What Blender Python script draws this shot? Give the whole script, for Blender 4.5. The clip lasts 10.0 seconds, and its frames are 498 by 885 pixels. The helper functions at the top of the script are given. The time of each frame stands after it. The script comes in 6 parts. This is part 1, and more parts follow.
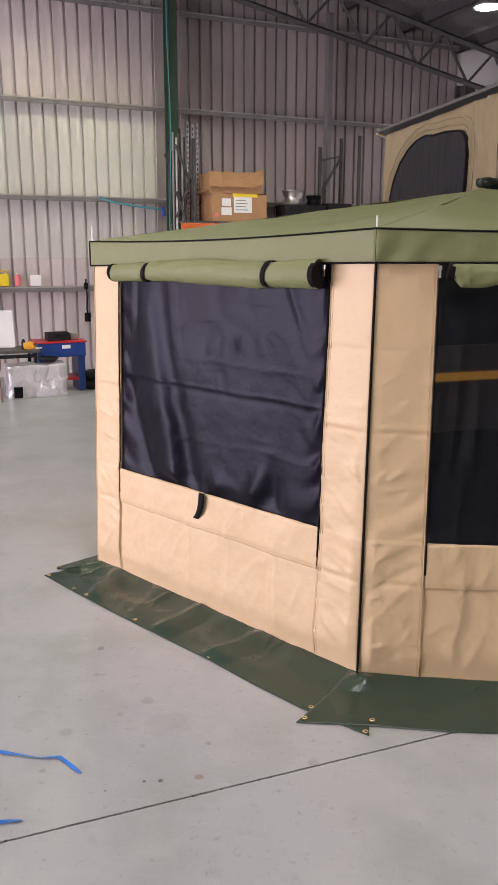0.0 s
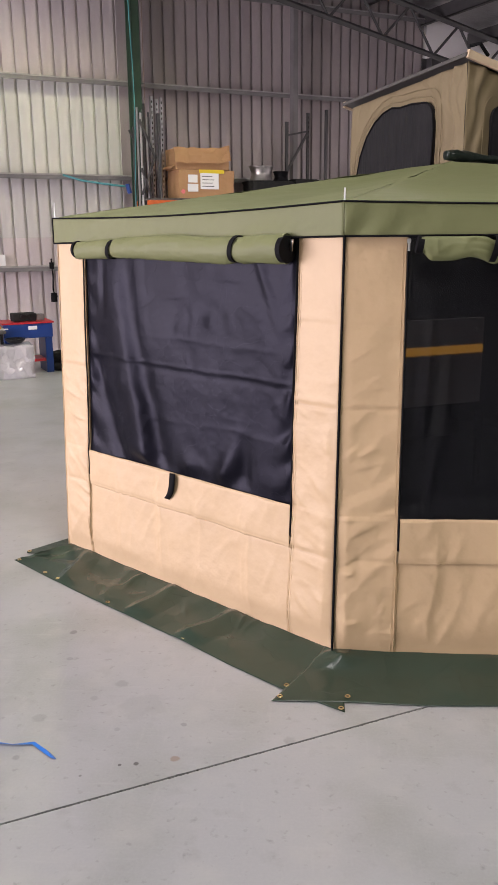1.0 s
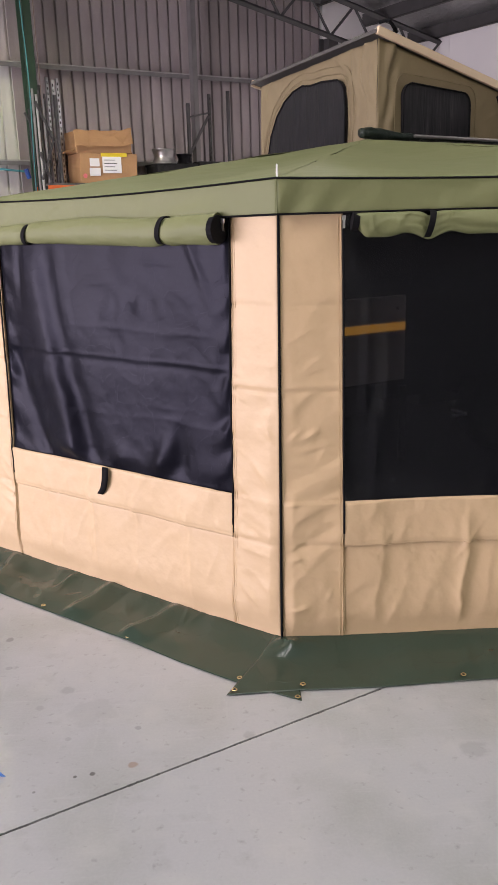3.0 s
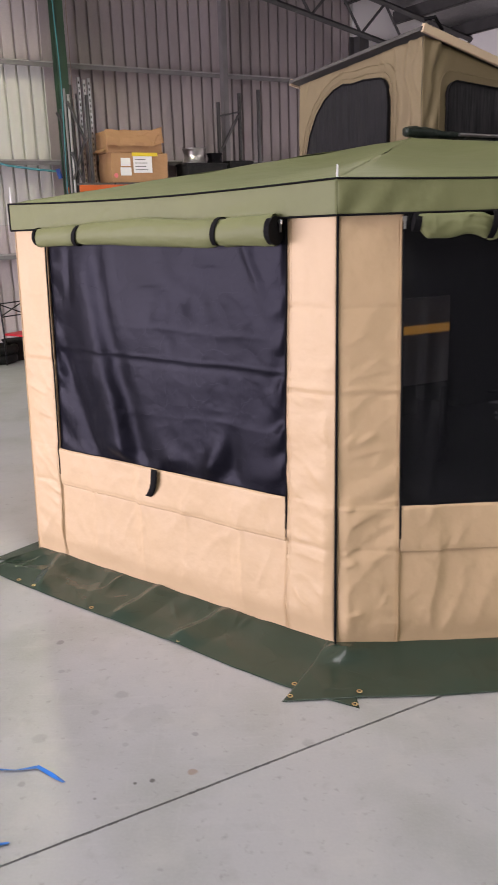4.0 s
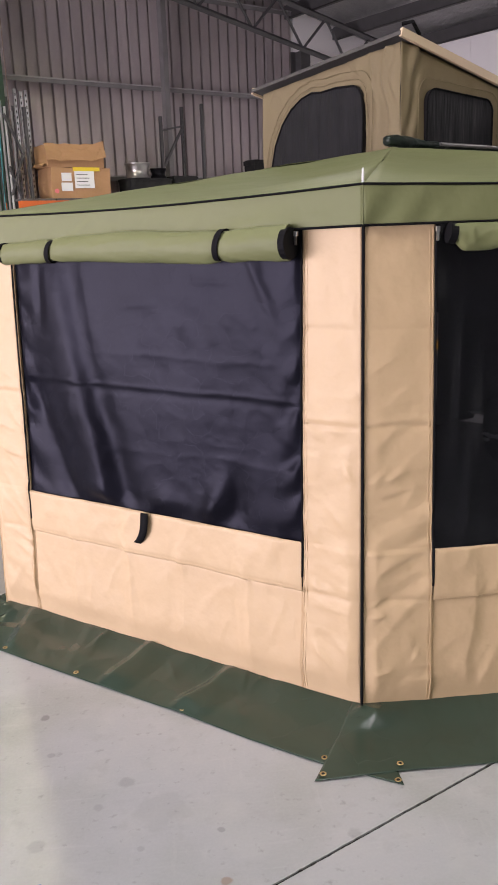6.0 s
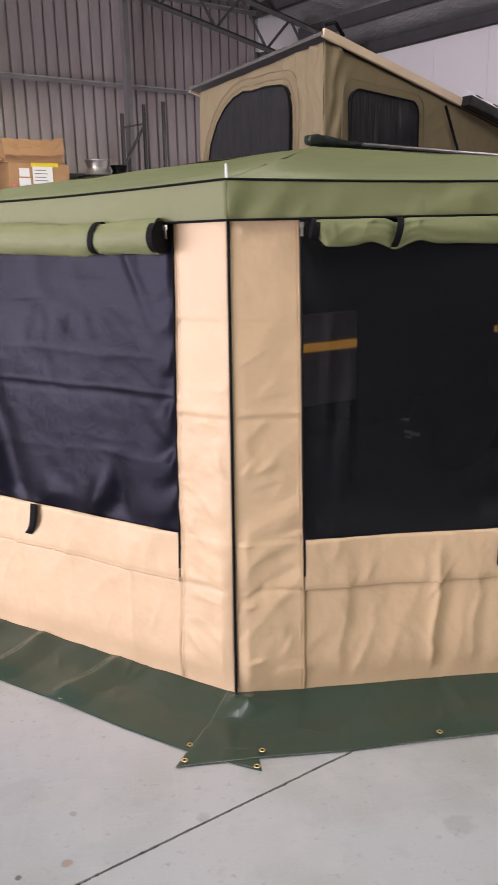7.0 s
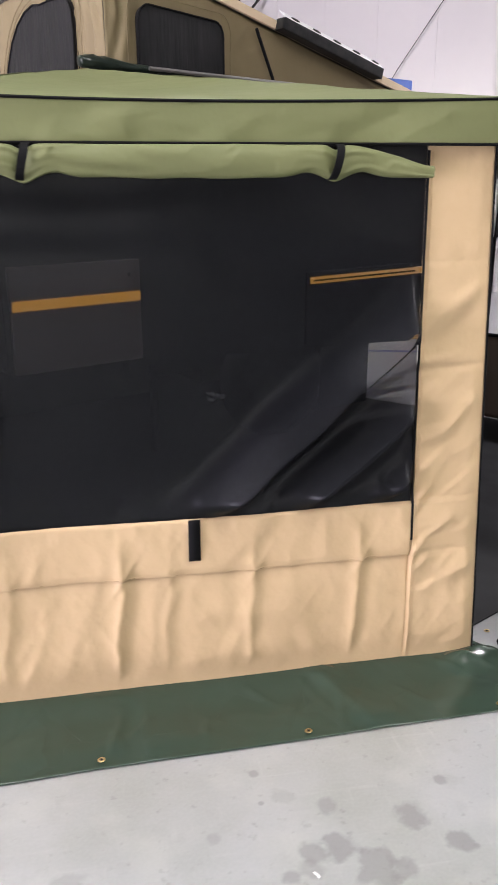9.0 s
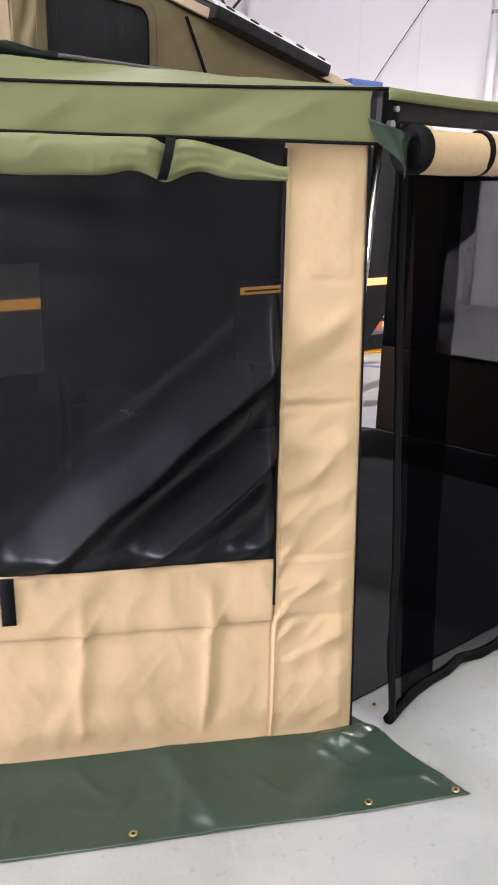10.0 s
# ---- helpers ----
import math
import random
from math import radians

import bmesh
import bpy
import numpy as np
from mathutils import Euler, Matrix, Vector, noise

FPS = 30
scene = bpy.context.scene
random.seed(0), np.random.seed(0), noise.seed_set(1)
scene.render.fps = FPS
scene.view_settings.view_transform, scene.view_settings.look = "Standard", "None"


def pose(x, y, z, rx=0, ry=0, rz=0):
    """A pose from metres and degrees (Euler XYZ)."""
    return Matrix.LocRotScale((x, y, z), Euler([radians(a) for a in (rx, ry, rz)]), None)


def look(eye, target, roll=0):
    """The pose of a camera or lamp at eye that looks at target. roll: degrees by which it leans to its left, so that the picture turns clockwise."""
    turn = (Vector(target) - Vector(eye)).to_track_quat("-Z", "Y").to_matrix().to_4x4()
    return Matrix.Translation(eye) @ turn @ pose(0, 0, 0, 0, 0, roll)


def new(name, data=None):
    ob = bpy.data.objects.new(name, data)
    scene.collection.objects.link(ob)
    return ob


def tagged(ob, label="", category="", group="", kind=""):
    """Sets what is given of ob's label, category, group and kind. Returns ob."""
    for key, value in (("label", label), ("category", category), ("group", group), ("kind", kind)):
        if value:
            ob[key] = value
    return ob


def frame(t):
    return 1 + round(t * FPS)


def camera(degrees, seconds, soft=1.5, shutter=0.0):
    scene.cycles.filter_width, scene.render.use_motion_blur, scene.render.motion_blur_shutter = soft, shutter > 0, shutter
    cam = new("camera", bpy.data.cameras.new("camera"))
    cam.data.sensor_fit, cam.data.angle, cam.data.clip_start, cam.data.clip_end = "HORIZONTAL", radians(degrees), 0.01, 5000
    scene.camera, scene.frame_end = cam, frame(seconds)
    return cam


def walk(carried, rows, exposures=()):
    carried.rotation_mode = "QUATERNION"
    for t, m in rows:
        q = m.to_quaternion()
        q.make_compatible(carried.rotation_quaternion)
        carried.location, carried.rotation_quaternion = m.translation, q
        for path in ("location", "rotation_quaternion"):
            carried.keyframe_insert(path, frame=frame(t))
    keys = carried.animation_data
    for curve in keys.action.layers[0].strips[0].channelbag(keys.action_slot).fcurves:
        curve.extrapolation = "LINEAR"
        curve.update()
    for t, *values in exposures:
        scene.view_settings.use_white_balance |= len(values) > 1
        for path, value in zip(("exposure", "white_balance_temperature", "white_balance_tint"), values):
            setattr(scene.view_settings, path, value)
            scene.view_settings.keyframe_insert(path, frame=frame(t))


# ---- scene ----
cam = camera(33.9, 10.0, shutter=0.3)
METRES, EYE, TILT, LEAN, TURN = 8.0, 1.5, 0.0, 0.0, 0.0
PATH = [
    (0, (-0.147, -3.544, 1.931), (-0.359, -1.607, 1.481), 0.1),
    (0.5, (-0.144, -3.537, 1.908), (-0.333, -1.605, 1.427), -0.4),
    (1, (-0.144, -3.501, 1.918), (-0.287, -1.57, 1.418), -0.5),
    (1.5, (-0.165, -3.437, 1.909), (-0.321, -1.507, 1.409), -1.0),
    (2, (-0.146, -3.347, 1.898), (-0.33, -1.42, 1.393), -2.4),
    (2.5, (-0.181, -3.344, 1.886), (-0.251, -1.415, 1.361), -2.3),
    (2.7, (-0.221, -3.363, 1.894), (-0.185, -1.437, 1.354), -2.3),
    (3.8, (-0.397, -3.423, 1.905), (-0.295, -1.496, 1.379), -1.3),
    (4, (-0.428, -3.348, 1.912), (-0.4, -1.422, 1.373), -1.8),
    (4.5, (-0.576, -3.186, 1.892), (-0.581, -1.261, 1.347), -2.6),
    (5, (-0.719, -3.043, 1.893), (-0.614, -1.123, 1.341), -2.0),
    (5.2, (-0.753, -2.979, 1.893), (-0.626, -1.061, 1.342), -1.6),
    (6.3, (-0.66, -2.9, 1.899), (-0.449, -0.973, 1.407), -2.0),
    (6.5, (-0.552, -2.942, 1.891), (-0.336, -1.015, 1.401), -1.5),
    (7, (-0.3, -2.999, 1.865), (-0.07, -1.078, 1.359), -1.2),
    (7.5, (-0.069, -2.922, 1.843), (0.294, -1.029, 1.311), -0.6),
    (8, (0.14, -2.794, 1.832), (0.577, -0.932, 1.248), 0.1),
    (8.2, (0.258, -2.736, 1.808), (0.696, -0.881, 1.201), -0.1),
    (8.5, (0.445, -2.712, 1.779), (0.885, -0.865, 1.149), -0.6),
    (9, (0.76, -2.629, 1.814), (1.126, -0.766, 1.185), -0.1),
    (9.5, (1.067, -2.446, 1.784), (1.468, -0.59, 1.154), 1.2),
    (10, (1.337, -2.277, 1.809), (1.706, -0.413, 1.186), 1.5),
]
walk(cam, [(t, look(eye, target, roll)) for t, eye, target, roll in PATH],
     exposures=((0.0, 0.08, 6750, 13), (2.5, 0.2, 6690, 13), (4.5, 0.1, 6680, 13), (6.8, 0.29, 6560, 12), (8.3, 0.65, 6430, 11), (9.1, 0.90, 6450, 9), (10.0, 1.0, 6430, 8)))

# ---- world and light ----
A_B = radians(30.5)
BU = Vector((math.cos(A_B), math.sin(A_B), 0))          # along the gable wall
BN = Vector((math.sin(A_B), -math.cos(A_B), 0))         # from the gable wall into the shed
B0 = Vector((-2.87, 10.6, 0))


def shed(s, off, z=0.0):
    """A place in the shed: metres along the gable wall, metres in from it, height."""
    return B0 + BU * s + BN * off + Vector((0, 0, z))


SHED_TURN = 30.5
RIDGE_S, EAST_S, WEST_S, SOUTH = -3.0, 8.0, -14.0, 24.0


def roof_z(s):
    return 7.53 - 0.195 * abs(s - RIDGE_S)


world = bpy.data.worlds.new("world")
scene.world = world
world.use_nodes = True
wn = world.node_tree.nodes
sky = wn.new("ShaderNodeTexSky")
sky.sky_type, sky.sun_disc, sky.sun_elevation, sky.sun_rotation = "NISHITA", False, radians(40), radians(250)
world.node_tree.links.new(sky.outputs[0], wn["Background"].inputs[0])
wn["Background"].inputs[1].default_value = 0.12


def lamp(name, kind, m, energy, color, **more):
    data = bpy.data.lights.new(name, kind)
    data.energy, data.color = energy, color
    for key, value in more.items():
        if key == "size":
            data.shape, data.size, data.size_y = "RECTANGLE", value[0], value[1]
        if key == "radius":
            data.shadow_soft_size = value
        if key == "spread":
            data.spread = value
        if key == "spot":
            data.spot_size, data.spot_blend = value, 0.6
    ob = new(name, data)
    ob.matrix_world = m
    return ob


# unseen fill light from west and south, through roller doors made up for it
OPENING_W = (3.5, 11.5, 3.4)       # from, to (metres in), height
OPENING_S = (-13.8, -10.2, 4.0)
lamp("west_fill_light", "AREA", look(shed(WEST_S - 0.1, sum(OPENING_W[:2]) / 2, OPENING_W[2] / 2), shed(0, sum(OPENING_W[:2]) / 2, OPENING_W[2] / 2 - 0.3)), 1430, (1.0, 0.905, 1.05), size=(7.9, 3.3))
lamp("south_fill_light", "AREA", look(shed(-12.0, SOUTH + 0.1, 2.0), shed(-12.0, 0, 1.8)), 120, (1.0, 0.94, 0.84), size=(3.5, 3.8))
TOP_FILLS = [(-3.6, 7.6, 14.0), (-0.8, 14.2, 20.2)]      # along, from, to: unseen fill lamps added under the roof
for ks, o0, o1 in TOP_FILLS:
    lamp("added_top_light", "AREA", look(shed(ks, (o0 + o1) / 2, roof_z(ks) - 0.34), shed(ks - 0.001, (o0 + o1) / 2, 0)), 325 if ks < -2 else 360, (1.0, 0.97, 0.98) if ks < -2 else (1.0, 0.95, 0.90), size=(o1 - o0, 1.1)).rotation_euler.z = math.atan2(BN.y, BN.x)
# one visible, one from a floor shadow edge, the last three added as fill
BAYS_AND_FILLS = [(2.4, 4.7), (-1.87, 2.9), (5.4, 10.0), (-2.37, 16.77), (-8.05, 10.5)]
LAMP_Z = 4.9


def lamp_z(off):
    """Height of a hung lamp: the one by the pale sheets hangs higher, the added fill before the awning lower."""
    return {2.9: 6.2, 16.77: 3.3}.get(off, LAMP_Z)


for hs, ho in BAYS_AND_FILLS:
    lamp("bay_and_fill_light", "SPOT", look(shed(hs, ho, lamp_z(ho) - 0.03), shed(hs, ho - 0.01, 0)), {2.9: 340, 4.7: 410, 10.0: 1050, 16.77: 110, 10.5: 130}[ho], {2.9: (0.98, 1.0, 0.64), 16.77: (1.0, 0.95, 0.82)}.get(ho, (1.0, 0.94, 0.97)), radius=0.2, spot=radians(150 if ho == 2.9 else 165))

# ---- materials ----


def material(name, base, rough=0.6, metal=0.0, spots=(), bump=(), **more):
    """Principled material. spots: (scale, amount, colour[, detail, low, high]) noise mixed over the base colour; bump: (scale, strength, distance)."""
    m = bpy.data.materials.new(name)
    m.use_nodes = True
    nt = m.node_tree
    bsdf = nt.nodes["Principled BSDF"]
    bsdf.inputs["Roughness"].default_value, bsdf.inputs["Metallic"].default_value = rough, metal
    for key, value in more.items():
        if key == "coat":
            bsdf.inputs["Coat Weight"].default_value, bsdf.inputs["Coat Roughness"].default_value = value
        if key == "sheen":
            bsdf.inputs["Sheen Weight"].default_value, bsdf.inputs["Sheen Roughness"].default_value = value, 0.5
        if key == "spectint":
            bsdf.inputs["Specular Tint"].default_value = (*value, 1)
        if key == "spec":
            bsdf.inputs["Specular IOR Level"].default_value = value
    co = nt.nodes.new("ShaderNodeTexCoord")
    geo = nt.nodes.new("ShaderNodeNewGeometry")
    rgb = nt.nodes.new("ShaderNodeRGB")
    rgb.outputs[0].default_value = (*base, 1)
    out = rgb.outputs[0]
    for scale, amount, colour, *rest in spots:
        detail, low, high = rest if rest else (4, 0.4, 0.65)
        tex = nt.nodes.new("ShaderNodeTexNoise")
        if isinstance(scale, tuple):
            mp = nt.nodes.new("ShaderNodeMapping")
            mp.inputs["Scale"].default_value = scale
            nt.links.new(geo.outputs["Position"], mp.inputs[0])
            nt.links.new(mp.outputs[0], tex.inputs["Vector"])
            tex.inputs["Scale"].default_value = 1
        else:
            nt.links.new(geo.outputs["Position"], tex.inputs["Vector"])
            tex.inputs["Scale"].default_value = scale
        tex.inputs["Detail"].default_value = detail
        ramp = nt.nodes.new("ShaderNodeMapRange")
        ramp.inputs[1].default_value, ramp.inputs[2].default_value, ramp.inputs[4].default_value = low, high, amount
        nt.links.new(tex.outputs["Fac"], ramp.inputs[0])
        mix = nt.nodes.new("ShaderNodeMix")
        mix.data_type = "RGBA"
        nt.links.new(ramp.outputs[0], mix.inputs["Factor"])
        nt.links.new(out, mix.inputs[6])
        mix.inputs[7].default_value = (*colour, 1)
        out = mix.outputs[2]
    nt.links.new(out, bsdf.inputs["Base Color"])
    last = None
    for scale, strength, distance in bump:
        tex = nt.nodes.new("ShaderNodeTexNoise")
        if isinstance(scale, tuple):
            mp = nt.nodes.new("ShaderNodeMapping")
            mp.inputs["Scale"].default_value = scale
            nt.links.new(geo.outputs["Position"], mp.inputs[0])
            nt.links.new(mp.outputs[0], tex.inputs["Vector"])
            tex.inputs["Scale"].default_value = 1
        else:
            nt.links.new(geo.outputs["Position"], tex.inputs["Vector"])
            tex.inputs["Scale"].default_value = scale
        tex.inputs["Detail"].default_value = 3
        b = nt.nodes.new("ShaderNodeBump")
        b.inputs["Strength"].default_value, b.inputs["Distance"].default_value = strength, distance
        nt.links.new(tex.outputs["Fac"], b.inputs["Height"])
        if last:
            nt.links.new(last.outputs[0], b.inputs["Normal"])
        last = b
    if last:
        nt.links.new(last.outputs[0], bsdf.inputs["Normal"])
    return m


def see_through(name, base, rough, clear, tint, spec=0.5):
    """Woven insect mesh: part of the light goes straight through, the rest meets dark yarn."""
    m = material(name, base, rough, bump=((9, 0.1, 0.01),), spec=spec)
    nt = m.node_tree
    bsdf, out = nt.nodes["Principled BSDF"], nt.nodes["Material Output"]
    tr = nt.nodes.new("ShaderNodeBsdfTransparent")
    tr.inputs[0].default_value = (*tint, 1)
    mix = nt.nodes.new("ShaderNodeMixShader")
    mix.inputs[0].default_value = 1 - clear
    nt.links.new(tr.outputs[0], mix.inputs[1])
    nt.links.new(bsdf.outputs[0], mix.inputs[2])
    nt.links.new(mix.outputs[0], out.inputs[0])
    return m


def glowing(name, colour, strength):
    m = bpy.data.materials.new(name)
    m.use_nodes = True
    bsdf = m.node_tree.nodes["Principled BSDF"]
    bsdf.inputs["Emission Color"].default_value, bsdf.inputs["Emission Strength"].default_value = (*colour, 1), strength
    return m


TAN = material("tan_ripstop_canvas", (0.600, 0.437, 0.260), 0.52, spots=((2.2, 0.3, (0.53, 0.382, 0.225)), (14, 0.2, (0.55, 0.40, 0.24)), (40, 0.15, (0.63, 0.47, 0.29))), bump=((9, 0.42, 0.018), (420, 0.12, 0.001)), spec=0.42)

GREEN = material("green_coated_canvas", (0.156, 0.172, 0.072), 0.64, spots=((1.6, 0.3, (0.186, 0.196, 0.082)), (30, 0.1, (0.145, 0.15, 0.064))), bump=((9, 0.35, 0.018), (420, 0.1, 0.001)))
PVC = material("dark_green_vinyl", (0.034, 0.056, 0.040), 0.23, spec=0.32, spots=((3.0, 0.4, (0.038, 0.062, 0.046)), (9, 0.10, (0.05, 0.055, 0.04), 6, 0.58, 0.75)), bump=((9, 0.08, 0.01),))
COVER = material("dark_vinyl_cover", (0.010, 0.017, 0.013), 0.3, spec=0.4, spots=((6, 0.4, (0.016, 0.024, 0.019)),), bump=((12, 0.2, 0.01),))
BLACK_FLAP = material("black_nylon_flap", (0.005, 0.005, 0.008), 0.36, spec=0.085, spectint=(0.76, 0.76, 1.0), spots=((3, 0.4, (0.014, 0.014, 0.022)),), bump=((10, 0.15, 0.012), (500, 0.1, 0.001)))
MESH = see_through("black_insect_mesh", (0.005, 0.0055, 0.0075), 0.36, 0.54, (0.83, 0.83, 0.85), 0.44)
MESH.node_tree.nodes["Principled BSDF"].inputs["Specular Tint"].default_value = (0.9, 0.92, 1.0, 1)
BLACK = material("black_webbing", (0.006, 0.006, 0.007), 0.7, spec=0.1, bump=((300, 0.2, 0.001),))
RUBBER = material("black_rubber", (0.015, 0.015, 0.015), 0.75, spec=0.15, spots=((12, 0.4, (0.035, 0.034, 0.032)),))
STEEL = material("bright_steel", (0.62, 0.62, 0.62), 0.28, 1.0, spots=((30, 0.3, (0.5, 0.5, 0.5)),))
RIM_STEEL = material("bare_rim_steel", (0.52, 0.50, 0.48), 0.30, 1.0, spots=((9, 0.5, (0.34, 0.32, 0.31)), (60, 0.3, (0.6, 0.58, 0.56))))
BRASS = material("brass_eyelet", (0.65, 0.5, 0.25), 0.3, 1.0)
GLOSS_BLACK = material("gloss_black_casting", (0.003, 0.003, 0.004), 0.4, spec=0.1, spots=((20, 0.3, (0.006, 0.006, 0.007)),))
BLACK_METAL = material("black_coated_steel", (0.010, 0.010, 0.011), 0.4, spec=0.2, spots=((20, 0.4, (0.035, 0.035, 0.035)),))
CONCRETE = material("sealed_concrete", (0.383, 0.394, 0.404), 0.33, spec=0.5, spots=((0.35, 0.35, (0.42, 0.435, 0.43)), (1.7, 0.85, (0.275, 0.29, 0.265), 7, 0.45, 0.72), (0.9, 0.5, (0.345, 0.36, 0.325), 5, 0.5, 0.8), (4.5, 0.5, (0.45, 0.46, 0.44), 7, 0.52, 0.72), (11, 0.5, (0.30, 0.30, 0.295), 7, 0.58, 0.8), ((3, 40, 1), 0.2, (0.50, 0.50, 0.50), 3, 0.6, 0.75), (26, 0.6, (0.20, 0.20, 0.19), 9, 0.62, 0.76), ((40, 5, 1), 0.25, (0.46, 0.47, 0.46), 4, 0.62, 0.75), (90, 0.12, (0.5, 0.5, 0.5))), bump=((60, 0.05, 0.002), (5, 0.03, 0.01)))


def add_stains(mat, marks):
    """Oil and water marks with ragged edges on a ground material: x, y, radius, strength, colour."""
    nt = mat.node_tree
    bsdf = nt.nodes["Principled BSDF"]
    out = bsdf.inputs["Base Color"].links[0].from_socket
    geo = nt.nodes.new("ShaderNodeNewGeometry")
    tex = nt.nodes.new("ShaderNodeTexNoise")
    tex.inputs["Scale"].default_value, tex.inputs["Detail"].default_value = 17, 4
    nt.links.new(geo.outputs["Position"], tex.inputs["Vector"])
    for x, y, r, strength, colour in marks:
        far = nt.nodes.new("ShaderNodeVectorMath")
        far.operation = "DISTANCE"
        far.inputs[1].default_value = (x, y, 0)
        nt.links.new(geo.outputs["Position"], far.inputs[0])
        mad = nt.nodes.new("ShaderNodeMath")
        mad.operation = "MULTIPLY_ADD"
        mad.inputs[1].default_value = 1.7 * r
        nt.links.new(tex.outputs["Fac"], mad.inputs[0])
        nt.links.new(far.outputs["Value"], mad.inputs[2])
        ramp = nt.nodes.new("ShaderNodeMapRange")
        ramp.inputs[1].default_value, ramp.inputs[2].default_value = r * 1.78, r * 1.42
        ramp.inputs[3].default_value, ramp.inputs[4].default_value = 0, strength
        nt.links.new(mad.outputs[0], ramp.inputs[0])
        mix = nt.nodes.new("ShaderNodeMix")
        mix.data_type = "RGBA"
        nt.links.new(ramp.outputs[0], mix.inputs["Factor"])
        nt.links.new(out, mix.inputs[6])
        mix.inputs[7].default_value = (*colour, 1)
        out = mix.outputs[2]
    nt.links.new(out, bsdf.inputs["Base Color"])


GREY_MARK, RUST_MARK, DARK_MARK = (0.19, 0.19, 0.19), (0.27, 0.19, 0.13), (0.09, 0.085, 0.08)
add_stains(CONCRETE, [(1.61, -0.80, 0.06, 0.55, GREY_MARK), (1.71, -0.93, 0.055, 0.55, GREY_MARK), (1.36, -0.875, 0.065, 0.55, GREY_MARK), (1.29, -0.885, 0.055, 0.5, GREY_MARK), (1.45, -0.97, 0.085, 0.5, GREY_MARK), (1.51, -0.985, 0.055, 0.5, GREY_MARK), (1.265, -0.935, 0.045, 0.35, GREY_MARK), (1.205, -0.955, 0.035, 0.5, GREY_MARK), (1.25, -0.655, 0.04, 0.22, GREY_MARK), (1.18, -0.67, 0.012, 0.5, GREY_MARK),
                      (0.61, -0.87, 0.06, 0.30, GREY_MARK), (1.37, -0.72, 0.04, 0.4, GREY_MARK), (1.95, -0.78, 0.05, 0.4, GREY_MARK), (1.02, -0.78, 0.03, 0.3, GREY_MARK), (-0.63, -0.85, 0.020, 0.7, RUST_MARK), (-0.77, -0.89, 0.014, 0.9, DARK_MARK), (-0.83, -0.9, 0.009, 0.9, DARK_MARK), (-1.29, 0.12, 0.025, 0.5, DARK_MARK), (-0.95, -0.35, 0.035, 0.35, GREY_MARK), (-0.2, -0.72, 0.03, 0.35, GREY_MARK),
                      (-1.24, -0.14, 0.018, 0.4, GREY_MARK), (-1.04, -0.46, 0.022, 0.3, GREY_MARK), (-1.23, -0.62, 0.035, 0.3, GREY_MARK), (-1.23, -0.88, 0.02, 0.3, DARK_MARK), (-0.89, -0.68, 0.014, 0.3, GREY_MARK), (-0.96, -0.97, 0.008, 0.6, DARK_MARK), (-0.82, -0.51, 0.12, 0.16, GREY_MARK), (-1.4, -0.55, 0.10, 0.16, GREY_MARK), (-0.63, -0.63, 0.015, 0.5, GREY_MARK), (1.18, -0.54, 0.02, 0.5, GREY_MARK), (1.75, -0.68, 0.03, 0.5, GREY_MARK)])
JOINT = material("joint_sealant", (0.028, 0.026, 0.024), 0.9, spec=0.1)
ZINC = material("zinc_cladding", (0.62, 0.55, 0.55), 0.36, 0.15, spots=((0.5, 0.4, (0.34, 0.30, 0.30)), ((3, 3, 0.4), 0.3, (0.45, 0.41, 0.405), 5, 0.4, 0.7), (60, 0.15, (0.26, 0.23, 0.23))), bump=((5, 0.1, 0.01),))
DARK_ZINC = material("dark_zinc_cladding", (0.45, 0.395, 0.39), 0.34, 0.3, spots=((0.5, 0.4, (0.28, 0.24, 0.24)), ((3, 3, 0.4), 0.3, (0.31, 0.275, 0.275), 5, 0.4, 0.7), (60, 0.15, (0.2, 0.18, 0.18))), bump=((5, 0.1, 0.01),))
GREY_CLAD = material("grey_cladding", (0.52, 0.505, 0.485), 0.42, 0.1, spots=((0.6, 0.3, (0.44, 0.43, 0.41)), ((3, 3, 0.4), 0.25, (0.58, 0.56, 0.54), 5, 0.4, 0.7)), bump=((5, 0.1, 0.01),))
PALE_CLAD = material("pale_cladding", (0.60, 0.59, 0.545), 0.45, 0.1, spots=((0.6, 0.3, (0.50, 0.52, 0.48)), ((3, 3, 0.4), 0.25, (0.66, 0.67, 0.62), 5, 0.4, 0.7)), bump=((5, 0.1, 0.01),))


def vary_by_object(mat, amount):
    """Each object of this material a little lighter or darker."""
    nt = mat.node_tree
    bsdf = nt.nodes["Principled BSDF"]
    info = nt.nodes.new("ShaderNodeObjectInfo")
    ramp = nt.nodes.new("ShaderNodeMapRange")
    ramp.inputs[3].default_value, ramp.inputs[4].default_value = 1 - amount, 1 + amount
    nt.links.new(info.outputs["Random"], ramp.inputs[0])
    mul = nt.nodes.new("ShaderNodeVectorMath")
    mul.operation = "SCALE"
    nt.links.new(bsdf.inputs["Base Color"].links[0].from_socket, mul.inputs[0])
    nt.links.new(ramp.outputs[0], mul.inputs["Scale"])
    nt.links.new(mul.outputs[0], bsdf.inputs["Base Color"])


